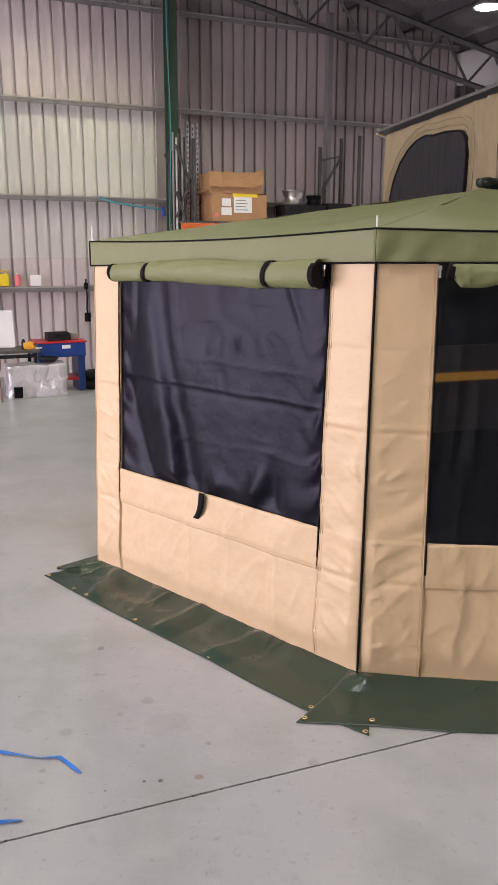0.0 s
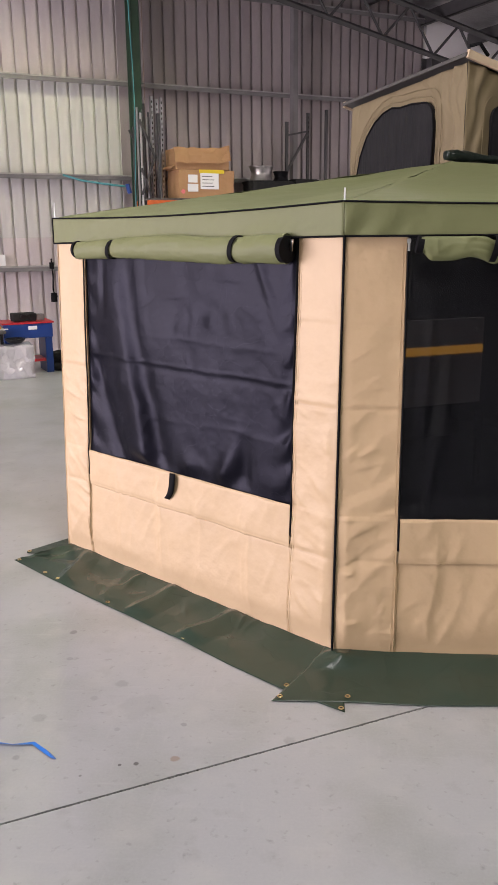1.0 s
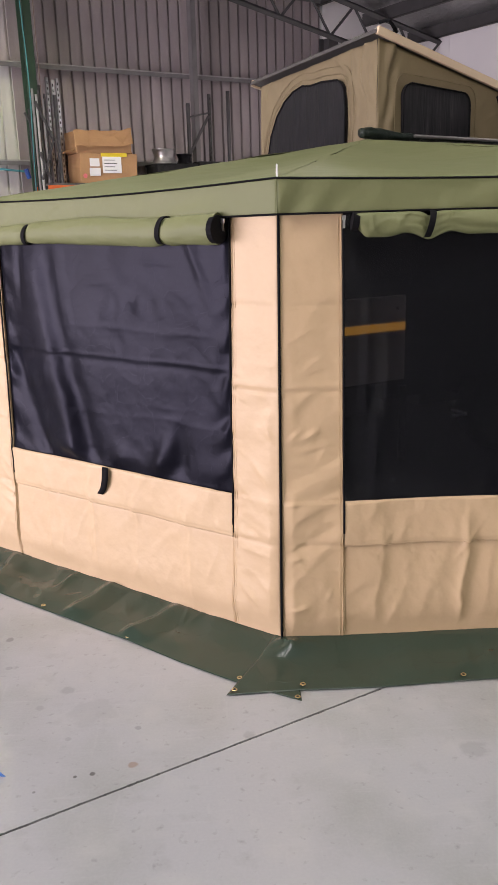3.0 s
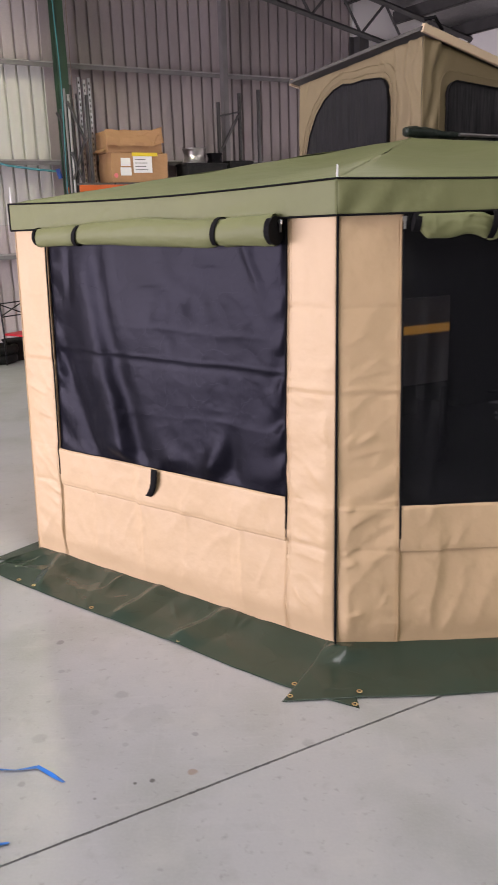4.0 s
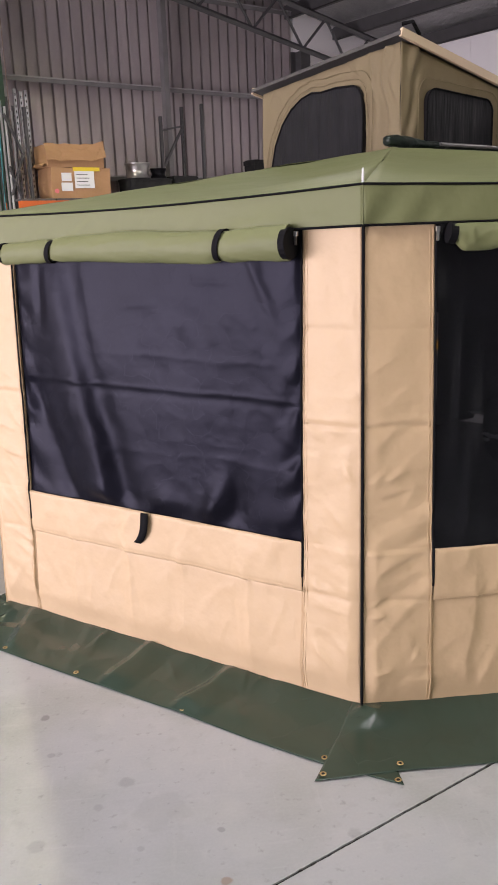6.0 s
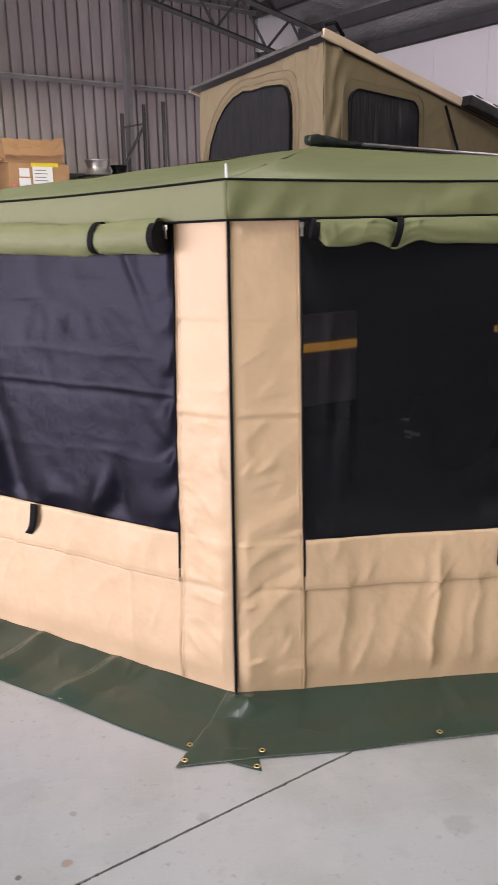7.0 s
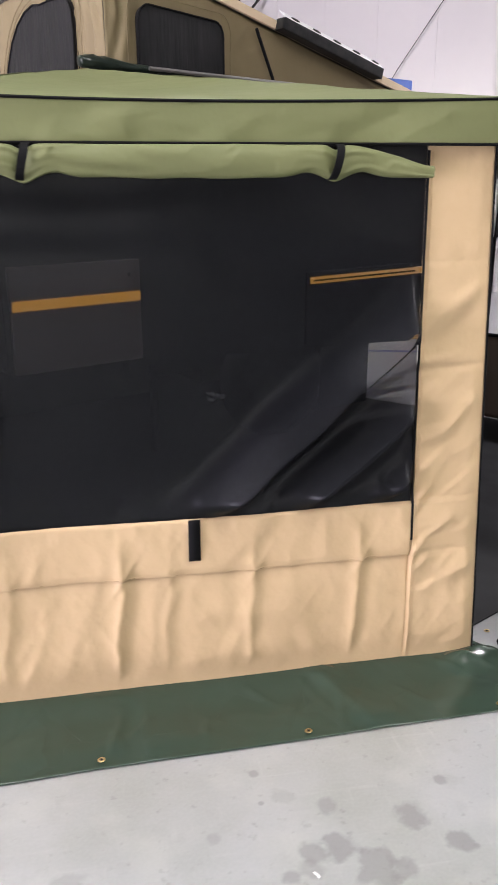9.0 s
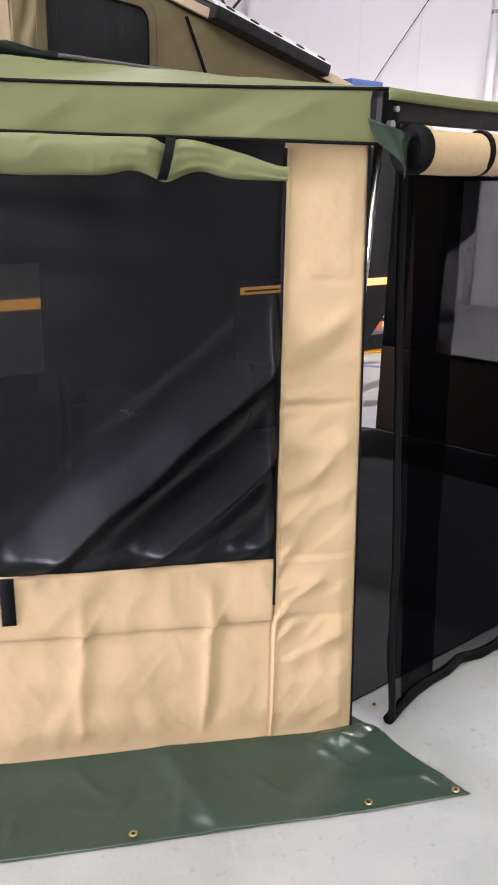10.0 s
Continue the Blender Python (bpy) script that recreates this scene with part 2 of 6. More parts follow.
for one, amount in ((ZINC, 0.14), (DARK_ZINC, 0.14), (PALE_CLAD, 0.07), (GREY_CLAD, 0.07)):
    vary_by_object(one, amount)
GIRT = material("galvanised_girt", (0.24, 0.23, 0.23), 0.5, 0.5, spots=((4, 0.5, (0.17, 0.16, 0.16)),))
# lighter copy of the girt colour for the light along its top edge
GIRT_LIT = material("lit_galvanised_flange", (0.44, 0.42, 0.42), 0.42, 0.5, spots=((6, 0.4, (0.40, 0.38, 0.38)),))
GREEN_STEEL = material("green_painted_column", (0.026, 0.052, 0.032), 0.5, spots=((3, 0.4, (0.03, 0.075, 0.04)), (20, 0.3, (0.05, 0.06, 0.045), 5, 0.55, 0.75)))
TRUSS = material("grey_painted_truss", (0.075, 0.072, 0.072), 0.55, 0.2, spots=((5, 0.4, (0.05, 0.048, 0.048)),))
WHITE_WALL = material("white_painted_panel", (0.82, 0.79, 0.78), 0.6, spots=((0.5, 0.25, (0.72, 0.69, 0.70)), (6, 0.1, (0.68, 0.66, 0.66), 5, 0.5, 0.8)), bump=((3, 0.04, 0.01),))
FOIL = material("silver_foil_insulation", (0.36, 0.36, 0.36), 0.38, 0.7, spots=((1.2, 0.5, (0.22, 0.22, 0.22)),), bump=((7, 0.6, 0.05), (25, 0.4, 0.015)))
POP_TAN = material("olive_tan_canvas", (0.204, 0.160, 0.088), 0.75, spots=((2.2, 0.35, (0.165, 0.126, 0.068)),), bump=((16, 0.25, 0.015), (400, 0.1, 0.001)))
POP_MESH = material("charcoal_screen", (0.012, 0.012, 0.014), 0.65, spec=0.2, spots=((6, 0.5, (0.022, 0.021, 0.023)),), bump=(((12, 12, 1.6), 0.8, 0.03), (30, 0.15, 0.004)))
ALU = material("brushed_aluminium", (0.30, 0.29, 0.285), 0.42, 0.8, spots=((6, 0.3, (0.36, 0.35, 0.34)),))
CREAM = material("cream_trim", (0.66, 0.52, 0.36), 0.35, coat=(0.4, 0.15), spots=((5, 0.2, (0.6, 0.46, 0.31)),))
CAMPER = material("charcoal_camper_paint", (0.034, 0.033, 0.036), 0.45, spec=0.15, spots=((2, 0.3, (0.03, 0.028, 0.029)),))
CAMPER_REAR = material("grey_camper_door", (0.56, 0.49, 0.49), 0.45, spots=((2, 0.3, (0.60, 0.53, 0.53)),))
ORANGE = material("amber_reflective_tape", (0.85, 0.42, 0.04), 0.3, spots=((30, 0.4, (0.7, 0.3, 0.02)),))
# brightness of the camper's amber strips is put in as glow
AMBER_GLOW = glowing("amber_strip_glow", (1.0, 0.45, 0.015), 0.58)
LID_GREY = material("grey_lid_metal", (0.085, 0.08, 0.077), 0.45, 0.2, spots=((5, 0.4, (0.10, 0.095, 0.09)),))
SHADE_GREY = material("ground_shade_grey", (0.02, 0.021, 0.023), 0.8, spec=0.3, spots=((4, 0.4, (0.045, 0.046, 0.05)),))
BLUE = material("blue_enamel", (0.006, 0.04, 0.2), 0.4, spots=((6, 0.3, (0.02, 0.05, 0.2)),))
RED = material("red_enamel", (0.5, 0.02, 0.03), 0.4, spots=((6, 0.3, (0.4, 0.03, 0.03)),))
CARDBOARD = material("brown_cardboard", (0.42, 0.24, 0.115), 0.85, spots=((3, 0.35, (0.36, 0.20, 0.09)), (25, 0.15, (0.46, 0.28, 0.15))), bump=((8, 0.2, 0.01),))
PAPER = material("white_paper", (0.8, 0.8, 0.78), 0.7, spots=((8, 0.15, (0.7, 0.7, 0.7)),))
SILVER_SHEET = material("silver_tarpaulin", (0.72, 0.70, 0.72), 0.25, 0.35, spots=((5, 0.3, (0.45, 0.43, 0.45)),), bump=((7, 0.5, 0.03),))
DARK_WOOD = material("dark_bench_top", (0.07, 0.065, 0.06), 0.6, spots=((8, 0.5, (0.12, 0.11, 0.1)),))
YELLOW = material("yellow_plastic", (0.8, 0.62, 0.03), 0.4, spots=((9, 0.2, (0.7, 0.5, 0.03)),))
PINK = material("pink_plastic", (0.75, 0.18, 0.2), 0.4, spots=((9, 0.2, (0.65, 0.15, 0.16)),))
WHITE_PLASTIC = material("white_plastic", (0.78, 0.78, 0.78), 0.4, spots=((5, 0.15, (0.7, 0.7, 0.7)),))
ORANGE_STEEL = material("orange_racking_steel", (0.6, 0.12, 0.02), 0.45, spots=((8, 0.3, (0.5, 0.1, 0.02)),))
YELLOW_STEEL = material("orange_yellow_steel", (0.72, 0.36, 0.02), 0.45, spots=((8, 0.3, (0.6, 0.28, 0.02)),))
BLUE_LINE = material("blue_floor_paint", (0.10, 0.11, 0.34), 0.5, spots=((20, 0.5, (0.2, 0.2, 0.36), 5, 0.5, 0.7),))
BLUE_TAPE = material("blue_strapping", (0.02, 0.16, 0.55), 0.4, spots=((30, 0.3, (0.03, 0.22, 0.62)),))
TEAL = material("teal_hose", (0.06, 0.26, 0.28), 0.5, spots=((12, 0.3, (0.05, 0.2, 0.22)),))
# tan canvas darkened to brown, the shade inside the awning put into colour
SHADED_TAN = material("shaded_tan_canvas", (0.12, 0.088, 0.072), 0.7, spots=((3, 0.4, (0.09, 0.066, 0.054)),))
BROWN_PANEL = material("brown_caravan_panel", (0.20, 0.135, 0.105), 0.5, spots=((2, 0.3, (0.17, 0.11, 0.085)),))
GLOW = glowing("lamp_glass", (1.0, 0.95, 0.88), 12)



def wrinkle(mat, scale, strength, distance):
    """Sharp-ridged fine creasing added over a cloth material's other relief."""
    nt = mat.node_tree
    bsdf = nt.nodes["Principled BSDF"]
    geo = nt.nodes.new("ShaderNodeNewGeometry")
    mp = nt.nodes.new("ShaderNodeMapping")
    mp.inputs["Scale"].default_value = scale
    tex = nt.nodes.new("ShaderNodeTexNoise")
    tex.noise_type = "RIDGED_MULTIFRACTAL"
    tex.inputs["Scale"].default_value, tex.inputs["Detail"].default_value, tex.inputs["Roughness"].default_value = 1, 1.5, 0.4
    b = nt.nodes.new("ShaderNodeBump")
    b.inputs["Strength"].default_value, b.inputs["Distance"].default_value = strength, distance
    nt.links.new(geo.outputs["Position"], mp.inputs[0])
    nt.links.new(mp.outputs[0], tex.inputs["Vector"])
    nt.links.new(tex.outputs["Fac"], b.inputs["Height"])
    if bsdf.inputs["Normal"].links:
        nt.links.new(bsdf.inputs["Normal"].links[0].from_socket, b.inputs["Normal"])
    nt.links.new(b.outputs[0], bsdf.inputs["Normal"])


def crinkle(mat, scale, distance, warp=0.35):
    """Creased cloth: flat patches of slightly different tilt that meet in crisp lines."""
    nt = mat.node_tree
    bsdf = nt.nodes["Principled BSDF"]
    geo = nt.nodes.new("ShaderNodeNewGeometry")
    mp = nt.nodes.new("ShaderNodeMapping")
    mp.inputs["Scale"].default_value = scale
    nt.links.new(geo.outputs["Position"], mp.inputs[0])
    bend = nt.nodes.new("ShaderNodeTexNoise")
    bend.inputs["Scale"].default_value, bend.inputs["Detail"].default_value = 0.9, 2
    nt.links.new(mp.outputs[0], bend.inputs["Vector"])
    add = nt.nodes.new("ShaderNodeVectorMath")
    add.operation = "MULTIPLY_ADD"
    add.inputs[1].default_value = (warp * 3, warp * 3, warp * 3)
    nt.links.new(bend.outputs["Color"], add.inputs[0])
    nt.links.new(mp.outputs[0], add.inputs[2])
    cell = nt.nodes.new("ShaderNodeTexVoronoi")
    cell.inputs["Scale"].default_value = 1
    nt.links.new(add.outputs[0], cell.inputs["Vector"])
    off = nt.nodes.new("ShaderNodeVectorMath")
    off.operation = "SUBTRACT"
    nt.links.new(add.outputs[0], off.inputs[0])
    nt.links.new(cell.outputs["Position"], off.inputs[1])
    lean = nt.nodes.new("ShaderNodeVectorMath")
    lean.operation = "SUBTRACT"
    lean.inputs[1].default_value = (0.5, 0.5, 0.5)
    nt.links.new(cell.outputs["Color"], lean.inputs[0])
    dot = nt.nodes.new("ShaderNodeVectorMath")
    dot.operation = "DOT_PRODUCT"
    nt.links.new(off.outputs[0], dot.inputs[0])
    nt.links.new(lean.outputs[0], dot.inputs[1])
    b = nt.nodes.new("ShaderNodeBump")
    b.inputs["Strength"].default_value, b.inputs["Distance"].default_value = 1.0, distance
    nt.links.new(dot.outputs["Value"], b.inputs["Height"])
    if bsdf.inputs["Normal"].links:
        nt.links.new(bsdf.inputs["Normal"].links[0].from_socket, b.inputs["Normal"])
    nt.links.new(b.outputs[0], bsdf.inputs["Normal"])


crinkle(COVER, (14, 14, 14), 0.02)
crinkle(PVC, (5, 5, 5), 0.016)
crinkle(SILVER_SHEET, (9, 9, 7), 0.05)
wrinkle(TAN, (9, 9, 7.0), 0.3, 0.006)
crinkle(BLACK_FLAP, (7, 7, 8), 0.005, 0.5)
wrinkle(GREEN, (6.0, 6.0, 4.0), 0.5, 0.007)
wrinkle(POP_TAN, (5.0, 5.0, 3.0), 0.7, 0.02)
wrinkle(BLACK_FLAP, (9, 9, 8.0), 0.6, 0.008)
wrinkle(BLACK_FLAP, (21, 21, 24.0), 0.4, 0.003)
wrinkle(PVC, (3.5, 3.5, 3.5), 0.18, 0.008)

# ---- mesh helpers ----


def put(name, bm, mat, smooth=False):
    me = bpy.data.meshes.new(name)
    bm.to_mesh(me)
    bm.free()
    if smooth:
        me.polygons.foreach_set("use_smooth", [True] * len(me.polygons))
    for one in (mat if isinstance(mat, (list, tuple)) else [mat]):
        me.materials.append(one)
    return me


def part(name, bm, mat, parent, label="", smooth=False, m=None):
    ob = new(name, bm if isinstance(bm, bpy.types.Mesh) else put(name, bm, mat, smooth))
    ob.parent = parent
    if m is not None:
        ob.matrix_local = m
    return tagged(ob, label)


def thing(name, m, label, category, group="", kind=""):
    ob = new(name)
    ob.empty_display_size = 0.1
    ob.matrix_world = m
    bpy.context.view_layer.update()
    return tagged(ob, label, category, group, kind)


def box(x0, y0, z0, x1, y1, z1, bevel=0.0, bm=None):
    own = bm is None
    bm = bm or bmesh.new()
    vs = bmesh.ops.create_cube(bm, size=1, matrix=Matrix.Translation(((x0 + x1) / 2, (y0 + y1) / 2, (z0 + z1) / 2)) @ Matrix.Diagonal((x1 - x0, y1 - y0, z1 - z0, 1)))["verts"]
    if bevel and own:
        bmesh.ops.bevel(bm, geom=bm.edges[:], offset=bevel, segments=2, affect="EDGES", profile=0.7)
    return bm


def rod(points, radius, sides=8, bm=None, caps=True, taper=None):
    """A tube along points."""
    bm = bm or bmesh.new()
    pts = [Vector(p) for p in points]
    rings = []
    up = None
    for i, p in enumerate(pts):
        d = (pts[min(i + 1, len(pts) - 1)] - pts[max(i - 1, 0)]).normalized()
        if up is None:
            up = Vector((0, 0, 1)) if abs(d.z) < 0.9 else Vector((1, 0, 0))
        side = d.cross(up).normalized()
        up = side.cross(d).normalized()
        r = radius if taper is None else taper[i]
        rings.append([bm.verts.new(p + r * (math.cos(a) * side + math.sin(a) * up)) for a in [2 * math.pi * k / sides for k in range(sides)]])
    for a, b in zip(rings, rings[1:]):
        for k in range(sides):
            bm.faces.new((a[k], a[(k + 1) % sides], b[(k + 1) % sides], b[k]))
    if caps:
        bm.faces.new(rings[0][::-1])
        bm.faces.new(rings[-1])
    return bm


def lathe(profile, sides=24, bm=None, at=(0, 0, 0)):
    """A turned body about z from (radius, height) pairs."""
    bm = bm or bmesh.new()
    at = Vector(at)
    rings = [[bm.verts.new(at + Vector((r * math.cos(2 * math.pi * k / sides), r * math.sin(2 * math.pi * k / sides), h))) for k in range(sides)] for r, h in profile]
    for a, b in zip(rings, rings[1:]):
        for k in range(sides):
            bm.faces.new((a[k], a[(k + 1) % sides], b[(k + 1) % sides], b[k]))
    bm.faces.new(rings[0][::-1])
    bm.faces.new(rings[-1])
    return bm


def slab(points, z0, z1, bm=None):
    """An upright prism over a ground polygon (counter-clockwise)."""
    bm = bm or bmesh.new()
    low = [bm.verts.new((p[0], p[1], z0)) for p in points]
    top = [bm.verts.new((p[0], p[1], z1)) for p in points]
    n = len(points)
    bm.faces.new(low[::-1])
    bm.faces.new(top)
    for i in range(n):
        bm.faces.new((low[i], low[(i + 1) % n], top[(i + 1) % n], top[i]))
    return bm


def sheet(nu, nv, place, bm=None, thick=0.0):
    """A grid of place(i, j) for i, j from 0 to 1; with thick, a second side that far behind along the second value that place gives."""
    bm = bm or bmesh.new()
    rows, backs = [], []
    for j in range(nv + 1):
        row, back = [], []
        for i in range(nu + 1):
            p = place(i / nu, j / nv)
            if thick:
                p, d = p
                back.append(bm.verts.new(Vector(p) - Vector(d) * thick))
            row.append(bm.verts.new(p))
        rows.append(row)
        backs.append(back)
    for j in range(nv):
        for i in range(nu):
            bm.faces.new((rows[j][i], rows[j][i + 1], rows[j + 1][i + 1], rows[j + 1][i]))
            if thick:
                bm.faces.new((backs[j][i], backs[j + 1][i], backs[j + 1][i + 1], backs[j][i + 1]))
    if thick:
        edge = [(0, i) for i in range(nu)] + [(j, nu) for j in range(nv)] + [(nv, i) for i in range(nu, 0, -1)] + [(j, 0) for j in range(nv, 0, -1)]
        for a, b in zip(edge, edge[1:] + edge[:1]):
            bm.faces.new((rows[b[0]][b[1]], rows[a[0]][a[1]], backs[a[0]][a[1]], backs[b[0]][b[1]]))
    return bm


def smoothstep(a, b, x):
    x = min(1.0, max(0.0, (x - a) / (b - a)))
    return x * x * (3 - 2 * x)


def bump2(x, y, sx, sy):
    return math.exp(-(x / sx) ** 2 - (y / sy) ** 2)


def rub(x, y, z=0.0, n=3):
    return noise.fractal(Vector((x, y, z)), 0.8, 2.1, n)


TURN_B = Matrix.Rotation(A_B, 4, "Z")


def shed_m(s, off, z=0.0):
    """A frame in the shed: x along the gable wall, -y into the shed."""
    return Matrix.Translation(shed(s, off, z)) @ TURN_B


# ---- the shed ----
JOINT_A, JOINT_DIR = Vector((0.36, -0.445)), (Vector((0.36, -0.445)) - Vector((-1.13, -1.22))).normalized()
floor = thing("floor", Matrix.Identity(4), "pale grey sealed concrete workshop floor", "floor", kind="structure")
JN = Vector((-JOINT_DIR.y, JOINT_DIR.x))
for side in (1, -1):
    a, b = JOINT_A - JOINT_DIR * 45 + JN * 0.0035 * side, JOINT_A + JOINT_DIR * 45 + JN * 0.0035 * side
    edge = [JOINT_A + JOINT_DIR * (-4 + 0.01 * k) + JN * side * (0.0038 + 0.004 * abs(rub(k * 0.55, side, 3)) + (0.010 * max(0, rub(k * 0.4, side, 9) - 0.35))) for k in range(801)]
    pts = [a, *edge, b, b + JN * 40 * side, a + JN * 40 * side]
    if side < 0:
        pts = pts[::-1]
    part("slab", slab(pts, -0.15, 0), CONCRETE, floor)


def cladding(s0, s1, z0, z1fn, pitch=0.2):
    """Ribbed sheet seen from inside: broad pans with narrow grooves going back. In shed frame coordinates (x along, y = -off)."""
    bm = bmesh.new()
    prof = []
    n = round((s1 - s0) / pitch)
    for k in range(n):
        x = s0 + k * pitch
        prof += [(x, 0.0), (x + 0.08, 0.002), (x + pitch - 0.046, 0.0), (x + pitch - 0.038, 0.05), (x + pitch - 0.008, 0.05)]
    prof.append((s1, 0.0))
    low = [bm.verts.new((x, y, z0)) for x, y in prof]
    top = [bm.verts.new((x, y, z1fn(x))) for x, y in prof]
    for i in range(len(prof) - 1):
        bm.faces.new((low[i], low[i + 1], top[i + 1], top[i]))
    return bm


north = thing("wall_north", shed_m(0, 0), "ribbed zinc clad shed gable wall on steel girts", "wall", kind="structure")
s = WEST_S
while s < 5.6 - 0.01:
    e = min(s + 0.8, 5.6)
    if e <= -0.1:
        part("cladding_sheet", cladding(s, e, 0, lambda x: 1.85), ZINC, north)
        part("cladding_sheet", cladding(s, e, 1.852, lambda x: 2.8), GREY_CLAD, north, "grey cladding sheet")
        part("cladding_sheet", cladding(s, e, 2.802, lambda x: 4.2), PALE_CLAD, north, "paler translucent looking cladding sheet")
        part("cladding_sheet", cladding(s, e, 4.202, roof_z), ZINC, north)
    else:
        # right of the column the sheets take the darker zinc colour
        part("cladding_sheet", cladding(s, e, 0, roof_z), DARK_ZINC, north, "darker zinc cladding sheet")
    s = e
GIRT_Z = (1.38, 2.78, 4.2, 5.65)
for gz in GIRT_Z:
    part("girt", box(WEST_S, -0.20, gz - 0.045, 5.6, -0.188, gz + 0.018), GIRT, north)
    part("girt_flange", box(WEST_S, -0.206, gz + 0.020, 5.6, -0.005, gz + 0.040, 0.003), GIRT_LIT, north, "upper flange of the girt, its lit top put into the colour")
for cs, mat, w, d in ((-0.25, GREEN_STEEL, 0.13, 0.26), (5.52, TRUSS, 0.22, 0.30), (-9.5, GREEN_STEEL, 0.33, 0.36)):
    h = 5.0 if cs > 5 else roof_z(cs) - 0.12
    bm = box(cs - w / 2, -0.21 - d, 0, cs + w / 2, -0.21 - d + 0.02, h)
    box(cs - w / 2, -0.23, 0, cs + w / 2, -0.21, h, bm=bm)
    box(cs - 0.008, -0.21 - d + 0.02, 0, cs + 0.008, -0.23, h, bm=bm)
    part("column", bm, mat, north, "dark green painted steel I column")
bm = box(2.62, -0.33, 0, 2.71, -0.315, roof_z(2.66) - 0.5)
box(2.62, -0.315, 0, 2.635, -0.2, roof_z(2.66) - 0.5, bm=bm)
part("mullion", bm, GIRT, north)
part("cable_run", rod([(-0.145, -0.49, z) for z in (0, 2, 4, 6.3)], 0.006), BROWN_PANEL, north)
part("hose_run", rod([(-0.335 + 0.02 * math.sin(z * 2), -0.49, z) for z in [0.3 * k for k in range(22)]], 0.009), TEAL, north, "thin teal air hose")

wall_names = {}


def plain_wall(name, s0, o0, s1, o1, z1, mat, label, hole=None):
    """A wall 0.15 m thick from one place in the shed to another, its inner face on the line, with an opening in it if there is one."""
    a, b = shed(s0, o0), shed(s1, o1)
    d = (b - a)
    m = Matrix.Translation(a) @ Matrix.Rotation(math.atan2(d.y, d.x), 4, "Z")
    w = thing(name, m, label, "wall", kind="structure")
    n = d.length
    if hole:
        h0, h1, hz = hole
        for q in (box(0, 0, 0, h0, 0.15, z1), box(h1, 0, 0, n, 0.15, z1), box(h0, 0, hz, h1, 0.15, z1)):
            part("panel", q, mat, w)
    else:
        k = max(1, round(n / 1.2))
        for i in range(k):
            part("panel", box(n * i / k, 0, 0, n * (i + 1) / k - 0.004, 0.15, z1), mat, w)
    return w


plain_wall("wall_east", EAST_S, -0.2, EAST_S, SOUTH, roof_z(EAST_S) - 0.02, WHITE_WALL, "white painted panel side wall of the shed")
for g in range(2):
    x0, x1 = 5.68 + g * 1.16, 5.68 + (g + 1) * 1.16 - 0.004
    bm = bmesh.new()
    lo_, hi_ = [[bm.verts.new((x, y, 0 if not top else roof_z(x) - 0.04)) for x, y in ((x0, 0.02), (x1, 0.02), (x1, 0.15), (x0, 0.15))] for top in (0, 1)]
    bm.faces.new(lo_[::-1])
    bm.faces.new(hi_)
    for k in range(4):
        bm.faces.new((lo_[k], lo_[(k + 1) % 4], hi_[(k + 1) % 4], hi_[k]))
    part("panel", bm, WHITE_WALL, north, "white painted gable panel beside the cladding")
plain_wall("wall_west", WEST_S, SOUTH, WEST_S, 0, roof_z(WEST_S) - 0.02, ZINC, "unseen zinc clad side wall with a made-up opening for the fill light", hole=(SOUTH - OPENING_W[1], SOUTH - OPENING_W[0], OPENING_W[2]))
# unseen wall, coloured dark so the mesh reflects little
plain_wall("wall_south", EAST_S, SOUTH, WEST_S, SOUTH, roof_z(RIDGE_S), TRUSS, "unseen gable wall, dark to keep reflections low, with a made-up opening", hole=(EAST_S - OPENING_S[1], EAST_S - OPENING_S[0], OPENING_S[2]))

ceiling = thing("ceiling", shed_m(0, 0), "foil lined pitched shed roof on steel purlins", "roof", kind="structure")
bm = bmesh.new()
for s0, s1 in ((RIDGE_S, EAST_S + 0.3), (WEST_S - 0.3, RIDGE_S)):
    ny = 60
    for i in range(22):
        x0, x1 = s0 + (s1 - s0) * i / 22, s0 + (s1 - s0) * (i + 1) / 22
        for j in range(ny):
            y0, y1 = 4.2 - 28.5 * j / ny, 4.2 - 28.5 * (j + 1) / ny
            bm.faces.new([bm.verts.new((x, y, roof_z(x) - 0.05 * math.sin(math.pi * ((x + 20) / 1.2 % 1)) - 0.015 * noise.noise(Vector((x * 3, y * 3, 0))))) for x, y in ((x0, y0), (x1, y0), (x1, y1), (x0, y1))])
bmesh.ops.remove_doubles(bm, verts=bm.verts[:], dist=0.001)
for s0, s1 in ((RIDGE_S, EAST_S + 0.3), (WEST_S - 0.3, RIDGE_S)):
    vs = [bm.verts.new((x, y, roof_z(x) + 0.12)) for x, y in ((s0, 4.2), (s1, 4.2), (s1, -24.3), (s0, -24.3))]
    bm.faces.new(vs)
part("ceiling_lining", bm, FOIL, ceiling, smooth=True)
for k in range(-9, 10):
    ps = RIDGE_S + 0.1 + k * 1.2
    if WEST_S < ps < EAST_S:
        zz = roof_z(ps)
        bm = box(ps - 0.04, -24, zz - 0.28, ps - 0.02, 4, zz - 0.06)
        box(ps - 0.04, -24, zz - 0.28, ps + 0.05, 4, zz - 0.265, bm=bm)
        part("purlin", bm, TRUSS, ceiling)


